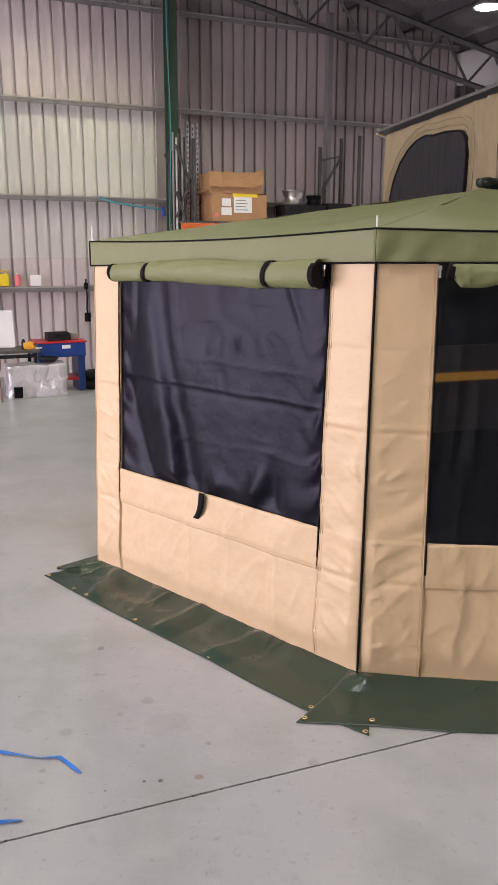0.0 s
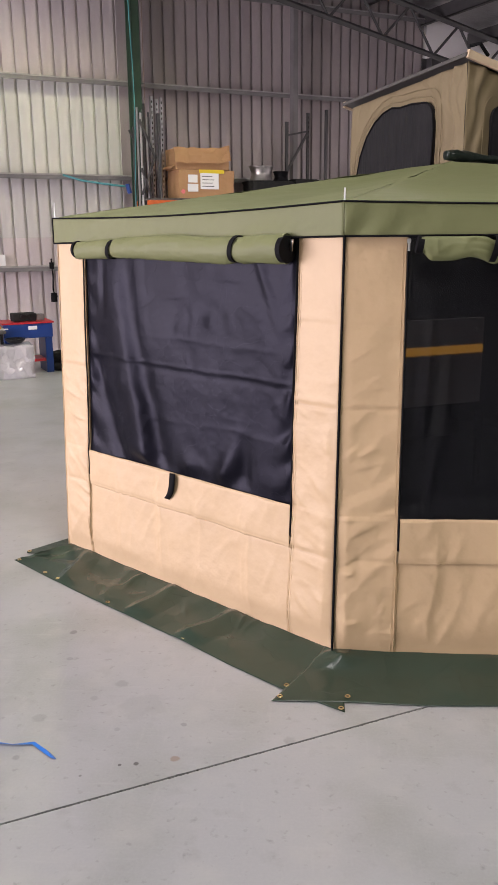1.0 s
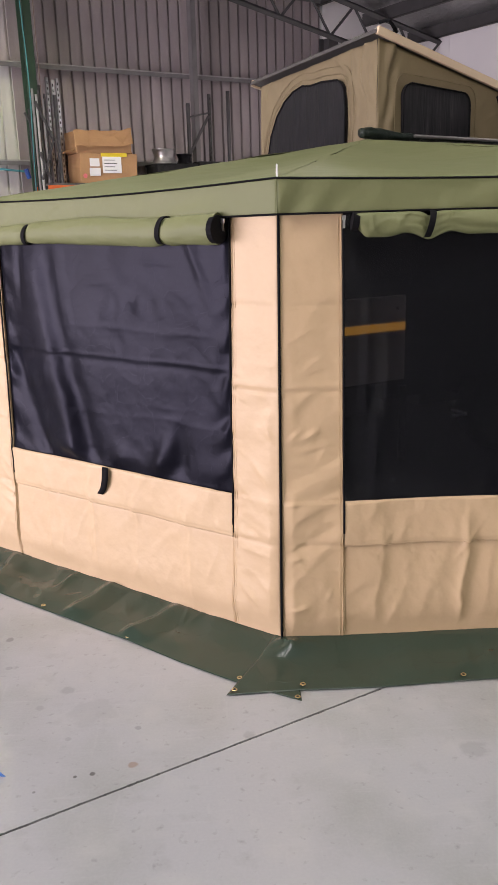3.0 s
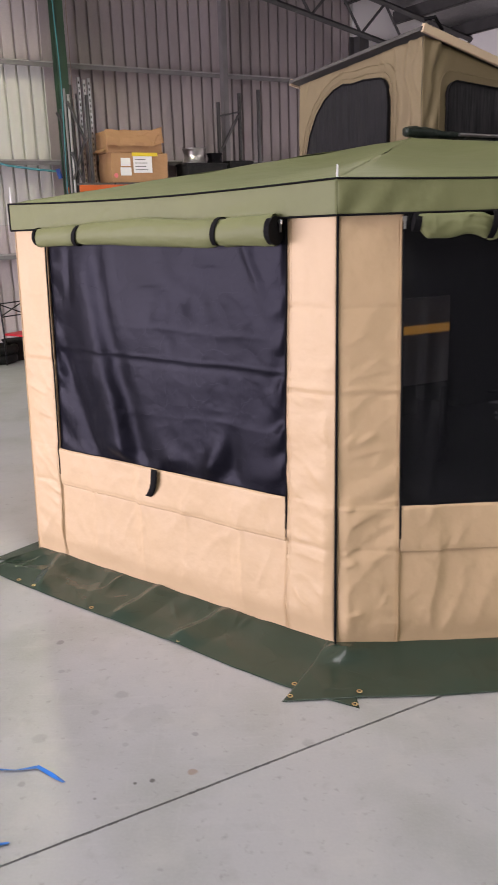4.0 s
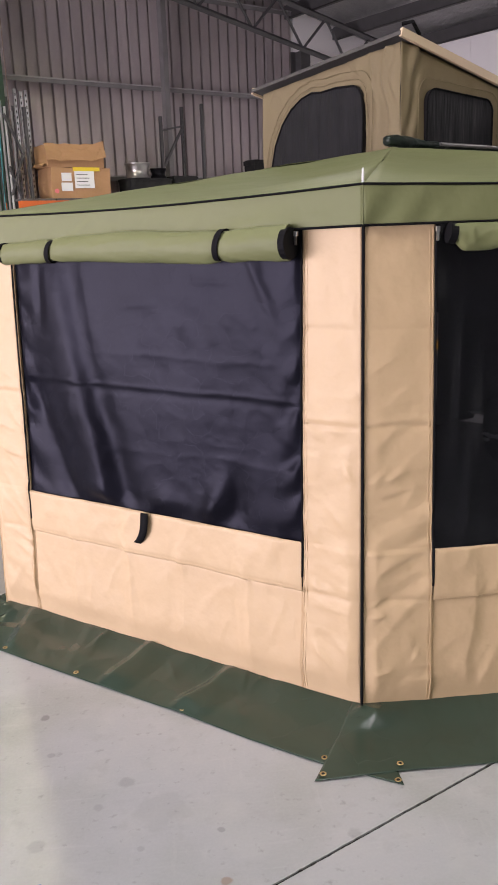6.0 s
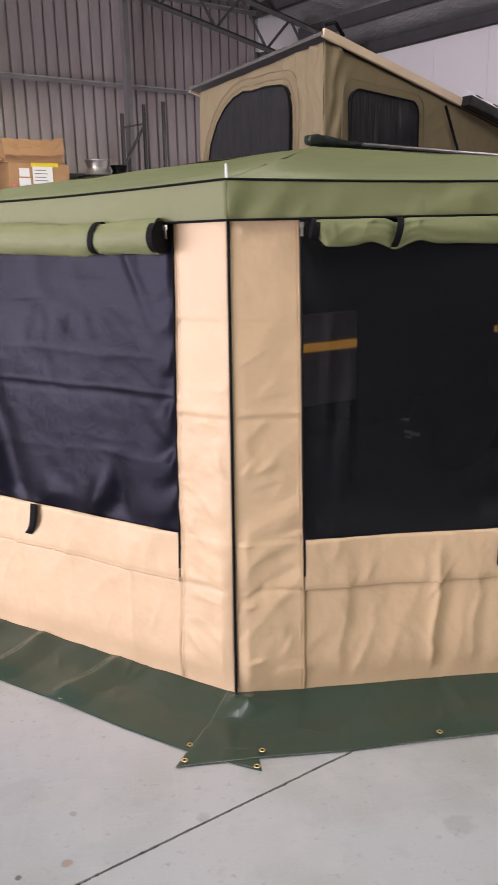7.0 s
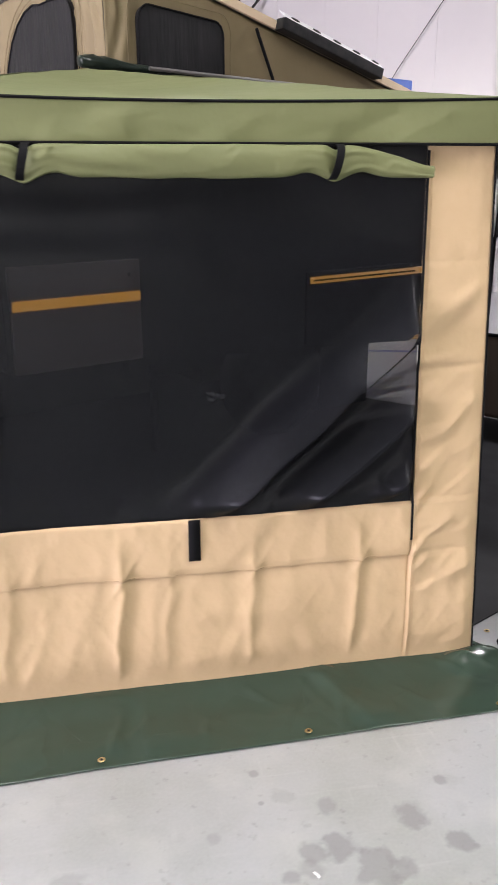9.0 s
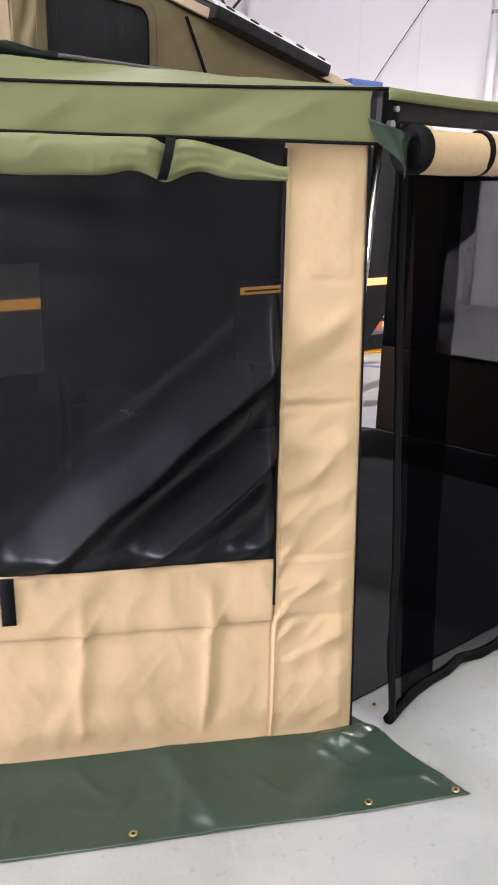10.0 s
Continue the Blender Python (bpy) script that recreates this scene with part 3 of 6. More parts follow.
# panes that go with the added top fill lamps
for ks, o0, o1 in TOP_FILLS:
    part("fill_pane", sheet(1, 1, lambda i, j, ks=ks, o0=o0, o1=o1: (Vector((ks - 0.6 + 1.2 * i, -o0 - (o1 - o0) * j, roof_z(ks - 0.6 + 1.2 * i) - 0.3)), Vector((0, 0, 1))), thick=0.004), WHITE_PLASTIC, ceiling, "pale pane over an added, unseen top fill lamp")


def truss(off):
    """A tapering rafter truss across the shed at that distance from the gable wall, on its east half."""
    t = thing("roof_truss", shed_m(0, off), "grey lattice steel rafter truss under the roof", "truss", "roof trusses", kind="structure")
    up = lambda x: roof_z(x) - 0.33
    lo = lambda x: 5.94 - 0.19 * x
    part("top_chord", rod([(RIDGE_S, 0, up(RIDGE_S)), (EAST_S, 0, up(EAST_S))], 0.055, 4), TRUSS, t)
    part("bottom_chord", rod([(RIDGE_S, 0, lo(RIDGE_S)), (EAST_S, 0, lo(EAST_S))], 0.05, 4), TRUSS, t)
    x, flip = RIDGE_S, 0
    n = 20
    for k in range(n):
        x0, x1 = RIDGE_S + (EAST_S - RIDGE_S) * k / n, RIDGE_S + (EAST_S - RIDGE_S) * (k + 1) / n
        p, q = ((x0, 0, lo(x0)), (x1, 0, up(x1))) if k % 2 else ((x0, 0, up(x0)), (x1, 0, lo(x1)))
        part("web", rod([p, q], 0.024, 6), TRUSS, t)
    return t


for off in (0.75, 12.0):
    truss(off)


def hung_lamp(s, off):
    top = roof_z(s) - 0.02
    b = thing("bay_and_fill_lamp", Matrix.Translation(shed(s, off, lamp_z(off))), "round glowing lamp hung from the roof, three of the five added as fill", "ceiling lamp", "high bay lamps")
    part("housing", lathe([(0.05, 0.26), (0.07, 0.25), (0.08, 0.12), (0.18, 0.03), (0.195, 0.0), (0.19, 0.0), (0.17, 0.03)], 24), ALU, b, smooth=True)
    part("lens", lathe([(0.01, 0.002), (0.165, 0.006), (0.165, 0.012), (0.01, 0.012)], 24), GLOW, b, "glowing lamp lens")
    part("hanger", rod([(0, 0, 0.25), (0, 0, top - lamp_z(off))], 0.008), BLACK_METAL, b)


for hs, ho in BAYS_AND_FILLS:
    hung_lamp(hs, ho)
part("joint", slab([JOINT_A - JOINT_DIR * 45 - JN * 0.012, JOINT_A + JOINT_DIR * 45 - JN * 0.012, JOINT_A + JOINT_DIR * 45 + JN * 0.012, JOINT_A - JOINT_DIR * 45 + JN * 0.012], -0.15 - 0.001, -0.006), JOINT, floor, "dark sealant in the slab joint")

# ---- the awning ----
PB, PC, PD, PE, PA = Vector((-1.597, 1.277, 0)), Vector((0, 0, 0)), Vector((2.128, 0.0, 0)), Vector((4.97, 1.56, 0)), Vector((-1.5, 3.3, 0))
HUB = Vector((0.84, 2.6, 2.375))
Z_LOW, Z_TOP = 1.90, 2.035


def wall_frame(p, q):
    """x along the wall from p to q, z up, -y outwards when the outside lies to the right of the way from p to q."""
    d = q - p
    return Matrix.Translation(p) @ Matrix.Rotation(math.atan2(d.y, d.x), 4, "Z")


def crease(x, y, seed):
    """Thin sharp folds with flat cloth between them, 0 to 1."""
    n = abs(noise.noise(Vector((x, y, seed))))
    m = abs(noise.noise(Vector((x * 2.1 + 4, y * 2.1, seed + 7))))
    return max(0.0, 1 - 5.5 * n) + 0.5 * max(0.0, 1 - 5.5 * m)


def facet(x, y, seed):
    """Crumpled cloth: flat facets that meet in sharp creases, 0 to 1."""
    x, y = x + 0.4 * noise.noise(Vector((x * 0.8, y * 0.8, seed + 40))), y + 0.4 * noise.noise(Vector((x * 0.8, y * 0.8, seed + 60)))
    u, v = x - 0.577 * y, 1.155 * y
    iu, iv = math.floor(u), math.floor(v)
    fu, fv = u - iu, v - iv
    h = lambda p, q: math.sin((iu + p) * 127.1 + (iv + q) * 311.7 + seed * 74.7) * 43758.5453 % 1.0
    if fu + fv < 1:
        return h(0, 0) * (1 - fu - fv) + h(1, 0) * fu + h(0, 1) * fv
    return h(1, 1) * (fu + fv - 1) + h(0, 1) * (1 - fu) + h(1, 0) * (1 - fv)


def fold_lines(seed, n, a0, a1, z0, z1, lean, spread, size):
    """Random short straight creases: centre, direction, half length and height."""
    rnd = random.Random(seed)
    out = []
    for _ in range(n):
        t = radians(lean + rnd.uniform(-spread, spread))
        out.append((rnd.uniform(a0, a1), rnd.uniform(z0, z1), math.cos(t), math.sin(t), rnd.uniform(0.4, 1.0) * size, rnd.uniform(0.3, 1.0), rnd.choice((-1, 1))))
    return out


def folded(lines, a, z):
    """Height of those creases at a place: steep on one side, running out gently on the other."""
    v = 0.0
    for ca_, cz_, dx, dz, half, amp, side in lines:
        u = ((a - ca_) * dx + (z - cz_) * dz) / half
        if -1 < u < 1:
            d = (-(a - ca_) * dz + (z - cz_) * dx) * side
            if -0.03 < d < 0.10:
                v += amp * (1 - u * u) * (math.exp(d / 0.006) if d < 0 else math.exp(-d / 0.018))
    return v


def cloth(a0, a1, z0, z1, out, slack, thick=0.0015, step=0.02, shift=lambda a, z: 0.0):
    """A hung piece of fabric in a wall's frame; out: metres in front of the wall's plane; slack(a, z): more metres outward."""
    nu, nv = max(2, round((a1 - a0) / step)), max(2, round((z1 - z0) / step))
    return sheet(nu, nv, lambda i, j: (Vector((a0 + (a1 - a0) * i + shift(a0 + (a1 - a0) * i, z0 + (z1 - z0) * j), -out - slack(a0 + (a1 - a0) * i, z0 + (z1 - z0) * j), z0 + (z1 - z0) * j)), Vector((0, -1, 0))), thick=thick)


def blind(a0, a1, straps, seed, floppy=0.0):
    """The rolled-up window blind: a loose roll with two straps, in a wall's frame. Returns roll, list of straps, dark core."""
    bm = bmesh.new()
    n, sides = 240, 40
    rings = []
    pleats = fold_lines(int(seed) + 90, 16, a0, a1, -0.05, 0.09, 75, 30, 0.09)
    for i in range(n + 1 if floppy > 0.5 else 0):
        # a slack, flattened roll: straight lower edge, gathered at the straps, its upper edge falling towards the end
        a = a0 + (a1 - a0) * i / n
        low, high = 1.796 + 0.004 * rub(a * 3, 1, seed), 1.893 - 0.05 * smoothstep(straps[-1] + 0.02, a1, a) - 0.012 * smoothstep(a1 - 0.12, a1, a)
        deep = 0.036
        low += 0.040 * smoothstep(a0 + 0.05, a0, a)
        for s in straps:
            d = abs(a - s)
            low += 0.016 * math.exp(-((d - 0.09) / 0.05) ** 2) - 0.012 * math.exp(-(d / 0.03) ** 2)
            deep -= 0.014 * math.exp(-(d / 0.03) ** 2)
            high -= 0.016 * math.exp(-(d / 0.025) ** 2)
        ring = []
        for k in range(sides):
            t = 2 * math.pi * k / sides
            c, s_ = math.cos(t), math.sin(t)
            f = 1 + 0.34 * (facet(a * 6 + c, s_ * 1.5 + a * 2, seed + 3) - 0.5) + 0.12 * (facet(a * 15, 2.5 * s_ + c, seed + 8) - 0.5)
            # folds that run out of the gathers at the straps, and cross folds of the slack cloth
            f += 0.22 * max((math.exp(-(abs(a - s) / 0.11) ** 2) * max(0.0, 1 - abs((s_ * 3 + q) % 1.6 - 0.8 - 2.2 * abs(a - s)) / 0.35) for q, s in zip((0.3, 1.0), straps)), default=0.0)
            f += 0.20 * folded(pleats, a, 0.09 * s_)
            ring.append(bm.verts.new((a, -0.050 - deep * f * math.copysign(abs(c) ** 0.55, c), (low + high) / 2 + (high - low) / 2 * (0.9 + 0.1 * f) * math.copysign(abs(s_) ** 0.85, s_))))
        rings.append(ring)
    for i in range(0 if floppy > 0.5 else n + 1):
        a = a0 + (a1 - a0) * i / n
        pinch = 1.0 - sum((0.10 + 0.16 * floppy) * math.exp(-((a - s) / 0.035) ** 2) for s in straps)
        thin = 0.77 + 0.23 * smoothstep(a0, a0 + 0.6 * (a1 - a0), a)      # wound tighter towards the far end
        r0 = 0.060 * pinch * thin * (1 + floppy * 0.10 * rub(a * 3, 0, seed))
        sag = 0.006 * math.sin(a * 5 + seed) + floppy * 0.008 * rub(a * 4, 3, seed)
        ring = []
        for k in range(sides):
            t = 2 * math.pi * k / sides
            r = r0 * (1 + 0.10 * (facet(a * 8 + math.cos(t), math.sin(t) * 1.5 + a, seed + 12) - 0.5) + 0.03 * rub(a * 5, 2 * math.cos(t), seed + math.sin(t) * 2) + floppy * (0.1 * rub(a * 6 + math.cos(t) * 1.5, math.sin(t) * 1.5, seed + 3) + 0.22 * crease(a * 3.5 + math.cos(t), math.sin(t) * 1.2 + a, seed + 8) - 0.05))
            ring.append(bm.verts.new((a, -0.052 - r * 0.85 * math.cos(t), 1.842 - sag - 0.06 * (1 - thin) + r * 1.02 * math.sin(t))))
        rings.append(ring)
    for p, q in zip(rings, rings[1:]):
        for k in range(sides):
            bm.faces.new((p[k], q[k], q[(k + 1) % sides], p[(k + 1) % sides]))
    # spiral of the layers at both ends
    for ring, s in ((rings[0], -1), (rings[-1], 1)):
        c = sum((v.co for v in ring), Vector()) / sides
        last = ring
        for f, dx in ((0.86, 0.0), (0.82, -0.012), (0.62, -0.012), (0.58, -0.028), (0.3, -0.03)):
            nxt = [bm.verts.new(c + (v.co - c) * f + Vector((s * dx, 0, 0))) for v in ring]
            for k in range(sides):
                bm.faces.new((last[k], last[(k + 1) % sides], nxt[(k + 1) % sides], nxt[k]) if s > 0 else (last[k], nxt[k], nxt[(k + 1) % sides], last[(k + 1) % sides]))
            last = nxt
        bm.faces.new(last if s > 0 else last[::-1])
    bands = []
    for st in straps:
        sb = bmesh.new()
        strip = []
        for k in range(sides):
            t = 2 * math.pi * k / sides
            far = 0.77 + 0.23 * smoothstep(a0, a0 + 0.6 * (a1 - a0), st) if floppy < 0.5 else 1.0
            r = 0.062 * (0.9 * far + 0.004 if floppy < 0.5 else 0.80)
            ring = []
            for da, f in ((-0.0125, 1.0), (0.0125, 1.0), (0.0125, 0.93), (-0.0125, 0.93)):
                lean = 0.012 * math.sin(t)
                ring.append(sb.verts.new((st + da + lean, -0.055 - r * f * 0.92 * math.cos(t), 1.842 - 0.06 * (1 - far) + r * f * 1.08 * math.sin(t))))
            strip.append(ring)
        for k in range(sides):
            p, q = strip[k], strip[(k + 1) % sides]
            for c in range(4):
                sb.faces.new((p[c], p[(c + 1) % 4], q[(c + 1) % 4], q[c]))
        bands.append(sb)
    return bm, bands


def stitched(a0, z0, a1, z1, slack, out, width=0.004):
    """A raised line of sewing between two points of a wall."""
    n = max(2, round(math.hypot(a1 - a0, z1 - z0) / 0.03))
    pts = []
    for k in range(n + 1):
        a, z = a0 + (a1 - a0) * k / n, z0 + (z1 - z0) * k / n
        pts.append((a, -out - slack(a, z), z))
    return rod(pts, width, 5)


def zip_puller(a, z, out):
    bm = box(a - 0.008, -out - 0.010, z - 0.018, a + 0.008, -out, z, 0.002)
    box(a - 0.005, -out - 0.008, z - 0.050, a + 0.005, -out - 0.005, z - 0.016, bm=bm)
    return bm


def awning_wall(p, q, flip, seed, window_mat, glass_slack, straps, tab, tab_lean, label, floppy, rough, pleats, shear=0.0):
    """One canvas wall: tan columns and lower panel, a black window, its rolled blind, zips, seams and the vinyl skirt. flip mirrors so that 0 is at the shared corner."""
    L = (q - p).length
    m = wall_frame(p, q)
    w = thing("awning_wall", m, label, "awning wall", "awning walls")
    X = (lambda a: L - a) if flip else (lambda a: a)
    lo = lambda a, b: (min(X(a), X(b)), max(X(a), X(b)))
    ca, cb, zw, zseam = (0.242 if flip else 0.262), L - 0.262, 0.682, 0.485
    low_lines = fold_lines(int(seed) + 3, 46, 0.0, L, 0.06, 0.66, 86, 42, 0.13)
    col_lines = fold_lines(int(seed) + 5, 16, 0.0, ca, 0.1, 1.4, 35, 32, 0.10) + fold_lines(int(seed) + 6, 18, cb, L, 0.1, 1.5, 38, 26, 0.12)

    tilt = lambda z: 0.062 * (1 - z / 1.9)      # the walls splay outwards towards the ground
    puckers = lambda z, q: 0.0055 * max(0.0, noise.noise(Vector((z * 32, q, seed)))) * (0.4 + 0.6 * smoothstep(1.7, 1.2, z))

    def hung(x, z):
        a = X(x)
        v = 0.009 * rub(a * 2.0, z * 1.0, seed, 2) + 0.0015 * rub(a * 9, z * 6, seed + 5)
        if a < ca or a > cb:
            # sideways drag folds in the narrow columns
            low = 0.25 + 0.75 * smoothstep(1.35, 1.0, z)
            skew = -0.7 if a < ca else -0.9
            v += 0.0075 * rough * low * folded(col_lines, a, z)
            e = min(abs(a - ca), abs(a - cb), a + 0.02, L - a + 0.02)
            v += rough * puckers(z, round(a)) * math.exp(-e / 0.035)
            if a > cb and not flip:
                # drapes that sag from the outer edge down to the zip
                ph = (z - 0.55 * (a - cb)) * 2 * math.pi / 0.15 + 2.5 * rub(z * 2.2, a * 2, seed + 71, 2)
                v += 0.0075 * low * smoothstep(-0.2, 0.5, rub(z * 3.5, a * 4, seed + 77, 2)) * (1 - 1.6 * abs(math.sin(ph * 0.5)) ** 0.8)
                v += 0.010 * bump2(z - 1.42 - 0.55 * (a - cb - 0.2), a - cb - 0.16, 0.035, 0.11) - 0.008 * bump2(z - 1.34 - 0.55 * (a - cb - 0.2), a - cb - 0.15, 0.035, 0.11)
            v += 1.35 * rough * (0.0015 * low * crease(a * 2.4 + 0.3 * z, (z + skew * a) * 4.2, seed + 9) + 0.0048 * low * facet(a * 5, (z + skew * a) * 8, seed + 31) + 0.0018 * (0.4 + 0.6 * low) * facet(a * 11, (z + 0.4 * skew * a) * 17, seed + 33))
        if z < 0.68:
            up = smoothstep(0.03, 0.18, z)
            v += rough * up * (0.003 * crease(a * 2.6, z * 1.6, seed + 20) + 0.0045 * facet(a * 5.5, z * 4.0, seed + 23) + 0.0012 * facet(a * 12, z * 10, seed + 27))
            v += 0.0020 * rough * up * folded(low_lines, a, z)
            for pa, amp, wide in pleats:
                d = a - pa - 0.05 * (z - 0.3) - 0.012 * rub(z * 6, pa, seed)
                v += amp * up * (math.exp(-abs(d) / wide) - 0.5 * math.exp(-((d - 2.2 * wide) / (1.6 * wide)) ** 2)) * smoothstep(0.68, 0.45, z)
                v += amp * 0.7 * math.exp(-abs(a - pa - 0.6 * (z - 0.44)) / 0.012) * math.exp(-((z - 0.48) / 0.07) ** 2)
            v += 0.010 * smoothstep(0.5, 0.0, z)
        tie = min(1.0, min(a, L - a) / 0.05, (1.9 - z) / 0.05 if z > 1.8 else 1)
        fold = -0.006 * math.exp(-((z - 1.17 - 0.01 * rub(a * 4, 0, seed)) / 0.010) ** 2) + 0.004 * math.exp(-((z - 1.19) / 0.02) ** 2) - 0.005 * math.exp(-((z - 0.48) / 0.01) ** 2) - 0.003 * math.exp(-((z - 1.53) / 0.012) ** 2)
        return (v + fold) * max(0.0, tie) * (0.15 + 0.85 * smoothstep(0.03, 0.15, z))

    slack = lambda x, z: hung(x, z) + tilt(z)
    mitre = lambda x, z: 0.35 * tilt(z) * smoothstep(ca, 0.0, X(x)) * (1 if flip else -1)
    lean = lambda x, z: shear * (0.95 - z) / 1.9 * smoothstep(cb, L, X(x)) * (-1 if flip else 1) + mitre(x, z)
    for a0, a1, nm in ((0.004, ca, "corner_panel"), (cb, L - 0.004, "end_panel")):
        x0, x1 = lo(a0, a1)
        part(nm, cloth(x0, x1, 0.028, 1.91, 0.0, slack, step=0.009, shift=lean), TAN, w, smooth=True)
    x0, x1 = lo(ca + 0.001, cb - 0.001)
    part("lower_panel", cloth(x0, x1, 0.028, zseam, 0.0, slack, step=0.009), TAN, w, smooth=True)
    part("window_flap", cloth(x0, x1, zseam - 0.012, zw, 0.012, lambda x, z: slack(x, z) + 0.002 * rub(x * 9, z * 3, seed + 40) * smoothstep(zseam, zw, z) + 0.0035 * max(0.0, noise.noise(Vector((x * 34, 0.5, seed)))) * smoothstep(zw - 0.07, zw, z), step=0.009), TAN, w, "tan canvas hem below the window", smooth=True)
    part("window", cloth(x0, x1, zw - 0.01, 1.93, -0.004, lambda x, z: glass_slack(X(x), z) * smoothstep(0.665, 0.76, z) + hung(x, min(z, 0.67)) * smoothstep(0.76, 0.665, z) + tilt(z), step=0.009), window_mat, w, "black window sheet with loose folds" if not window_mat.name.startswith("black_insect") else "black insect mesh window, half transparent", smooth=True)
    bm, bands = blind(*lo(0.268 if flip else 0.304, L - 0.262 if flip else L - 0.27), [X(s) for s in straps], seed, floppy)
    r = part("rolled_blind", bm, GREEN, w, "olive green rolled-up window blind", smooth=True)
    for b in bands:
        part("strap", b, BLACK, r, "black webbing strap")
    # dark end of the blind by the corner, with the zip puller over it
    xa = X(0.246 if flip else 0.262)
    part("zip_head", zip_puller(xa, 1.885, 0.040 if flip else 0.02), STEEL, w, "bright zip puller")
    xc = X(0.275 if flip else 0.305)
    part("blind_end", rod([(xc + (0.016 if flip else -0.016), -0.056, 1.842 if flip else 1.862), (xc + (-0.01 if flip else 0.01), -0.056, 1.842 if flip else 1.858)], 0.058 if flip else 0.036, 20), BLACK, r, "dark hem round the end of the roll")
    if flip:
        xf = X(L - 0.262)
        part("blind_end", rod([(xf - 0.004, -0.052, 1.828), (xf + 0.014, -0.052, 1.828)], 0.0475, 20), BLACK, r, "dark hem round the end of the roll")
    for a in (ca, cb):
        x = X(a)
        pts = [(x, -0.011 - slack(x, z), z) for z in [0.535 + 0.048 * k for k in range(29)]]
        part("zip", rod(pts, 0.0045, 6), BLACK, w, "black zip")
        part("seam", stitched(x, 0.02, x, 0.53, slack, 0.0005, 0.0022), TAN, w)
        x2 = X(a - 0.02 if a == ca else a + 0.02)
        part("seam", stitched(x2, 0.02, x2, 1.88, slack, 0.0, 0.0016), TAN, w)
        x3 = X(a - 0.008 if a == ca else a + 0.008)
        part("seam", stitched(x3, 0.02, x3, 1.88, slack, 0.0005, 0.0024), TAN, w)
    part("seam", stitched(*([x0, zseam - 0.010, x1, zseam - 0.010]), slack, 0.0108, 0.0016), TAN, w)
    # closing tab under the window
    xt = X(tab)
    bm = bmesh.new()
    sheet(2, 8, lambda i, j: (Vector((xt + (i - 0.5) * 0.042 + tab_lean * (1 - j) ** 3, -0.020 - slack(xt, 0.6) - 0.012 * math.sin(j * 2.5) * (1 if tab_lean else 0.3), 0.53 + 0.155 * j)), Vector((0, -1, 0))), bm=bm, thick=0.003)
    part("closing_tab", bm, BLACK, w, "black hook and loop tab", smooth=True)
    part("end_zip", rod([(X(L - 0.001) + lean(X(L), z), -0.002 - tilt(z), z) for z in (0.012, 0.6, 1.2, 1.9)], 0.0035, 6), TAN if flip else BLACK, w)
    return w, slack


FLAP_LINES = fold_lines(11, 14, 0.3, 1.7, 0.75, 1.7, 4, 12, 0.16) + fold_lines(12, 8, 0.3, 1.7, 0.8, 1.6, 80, 25, 0.10)


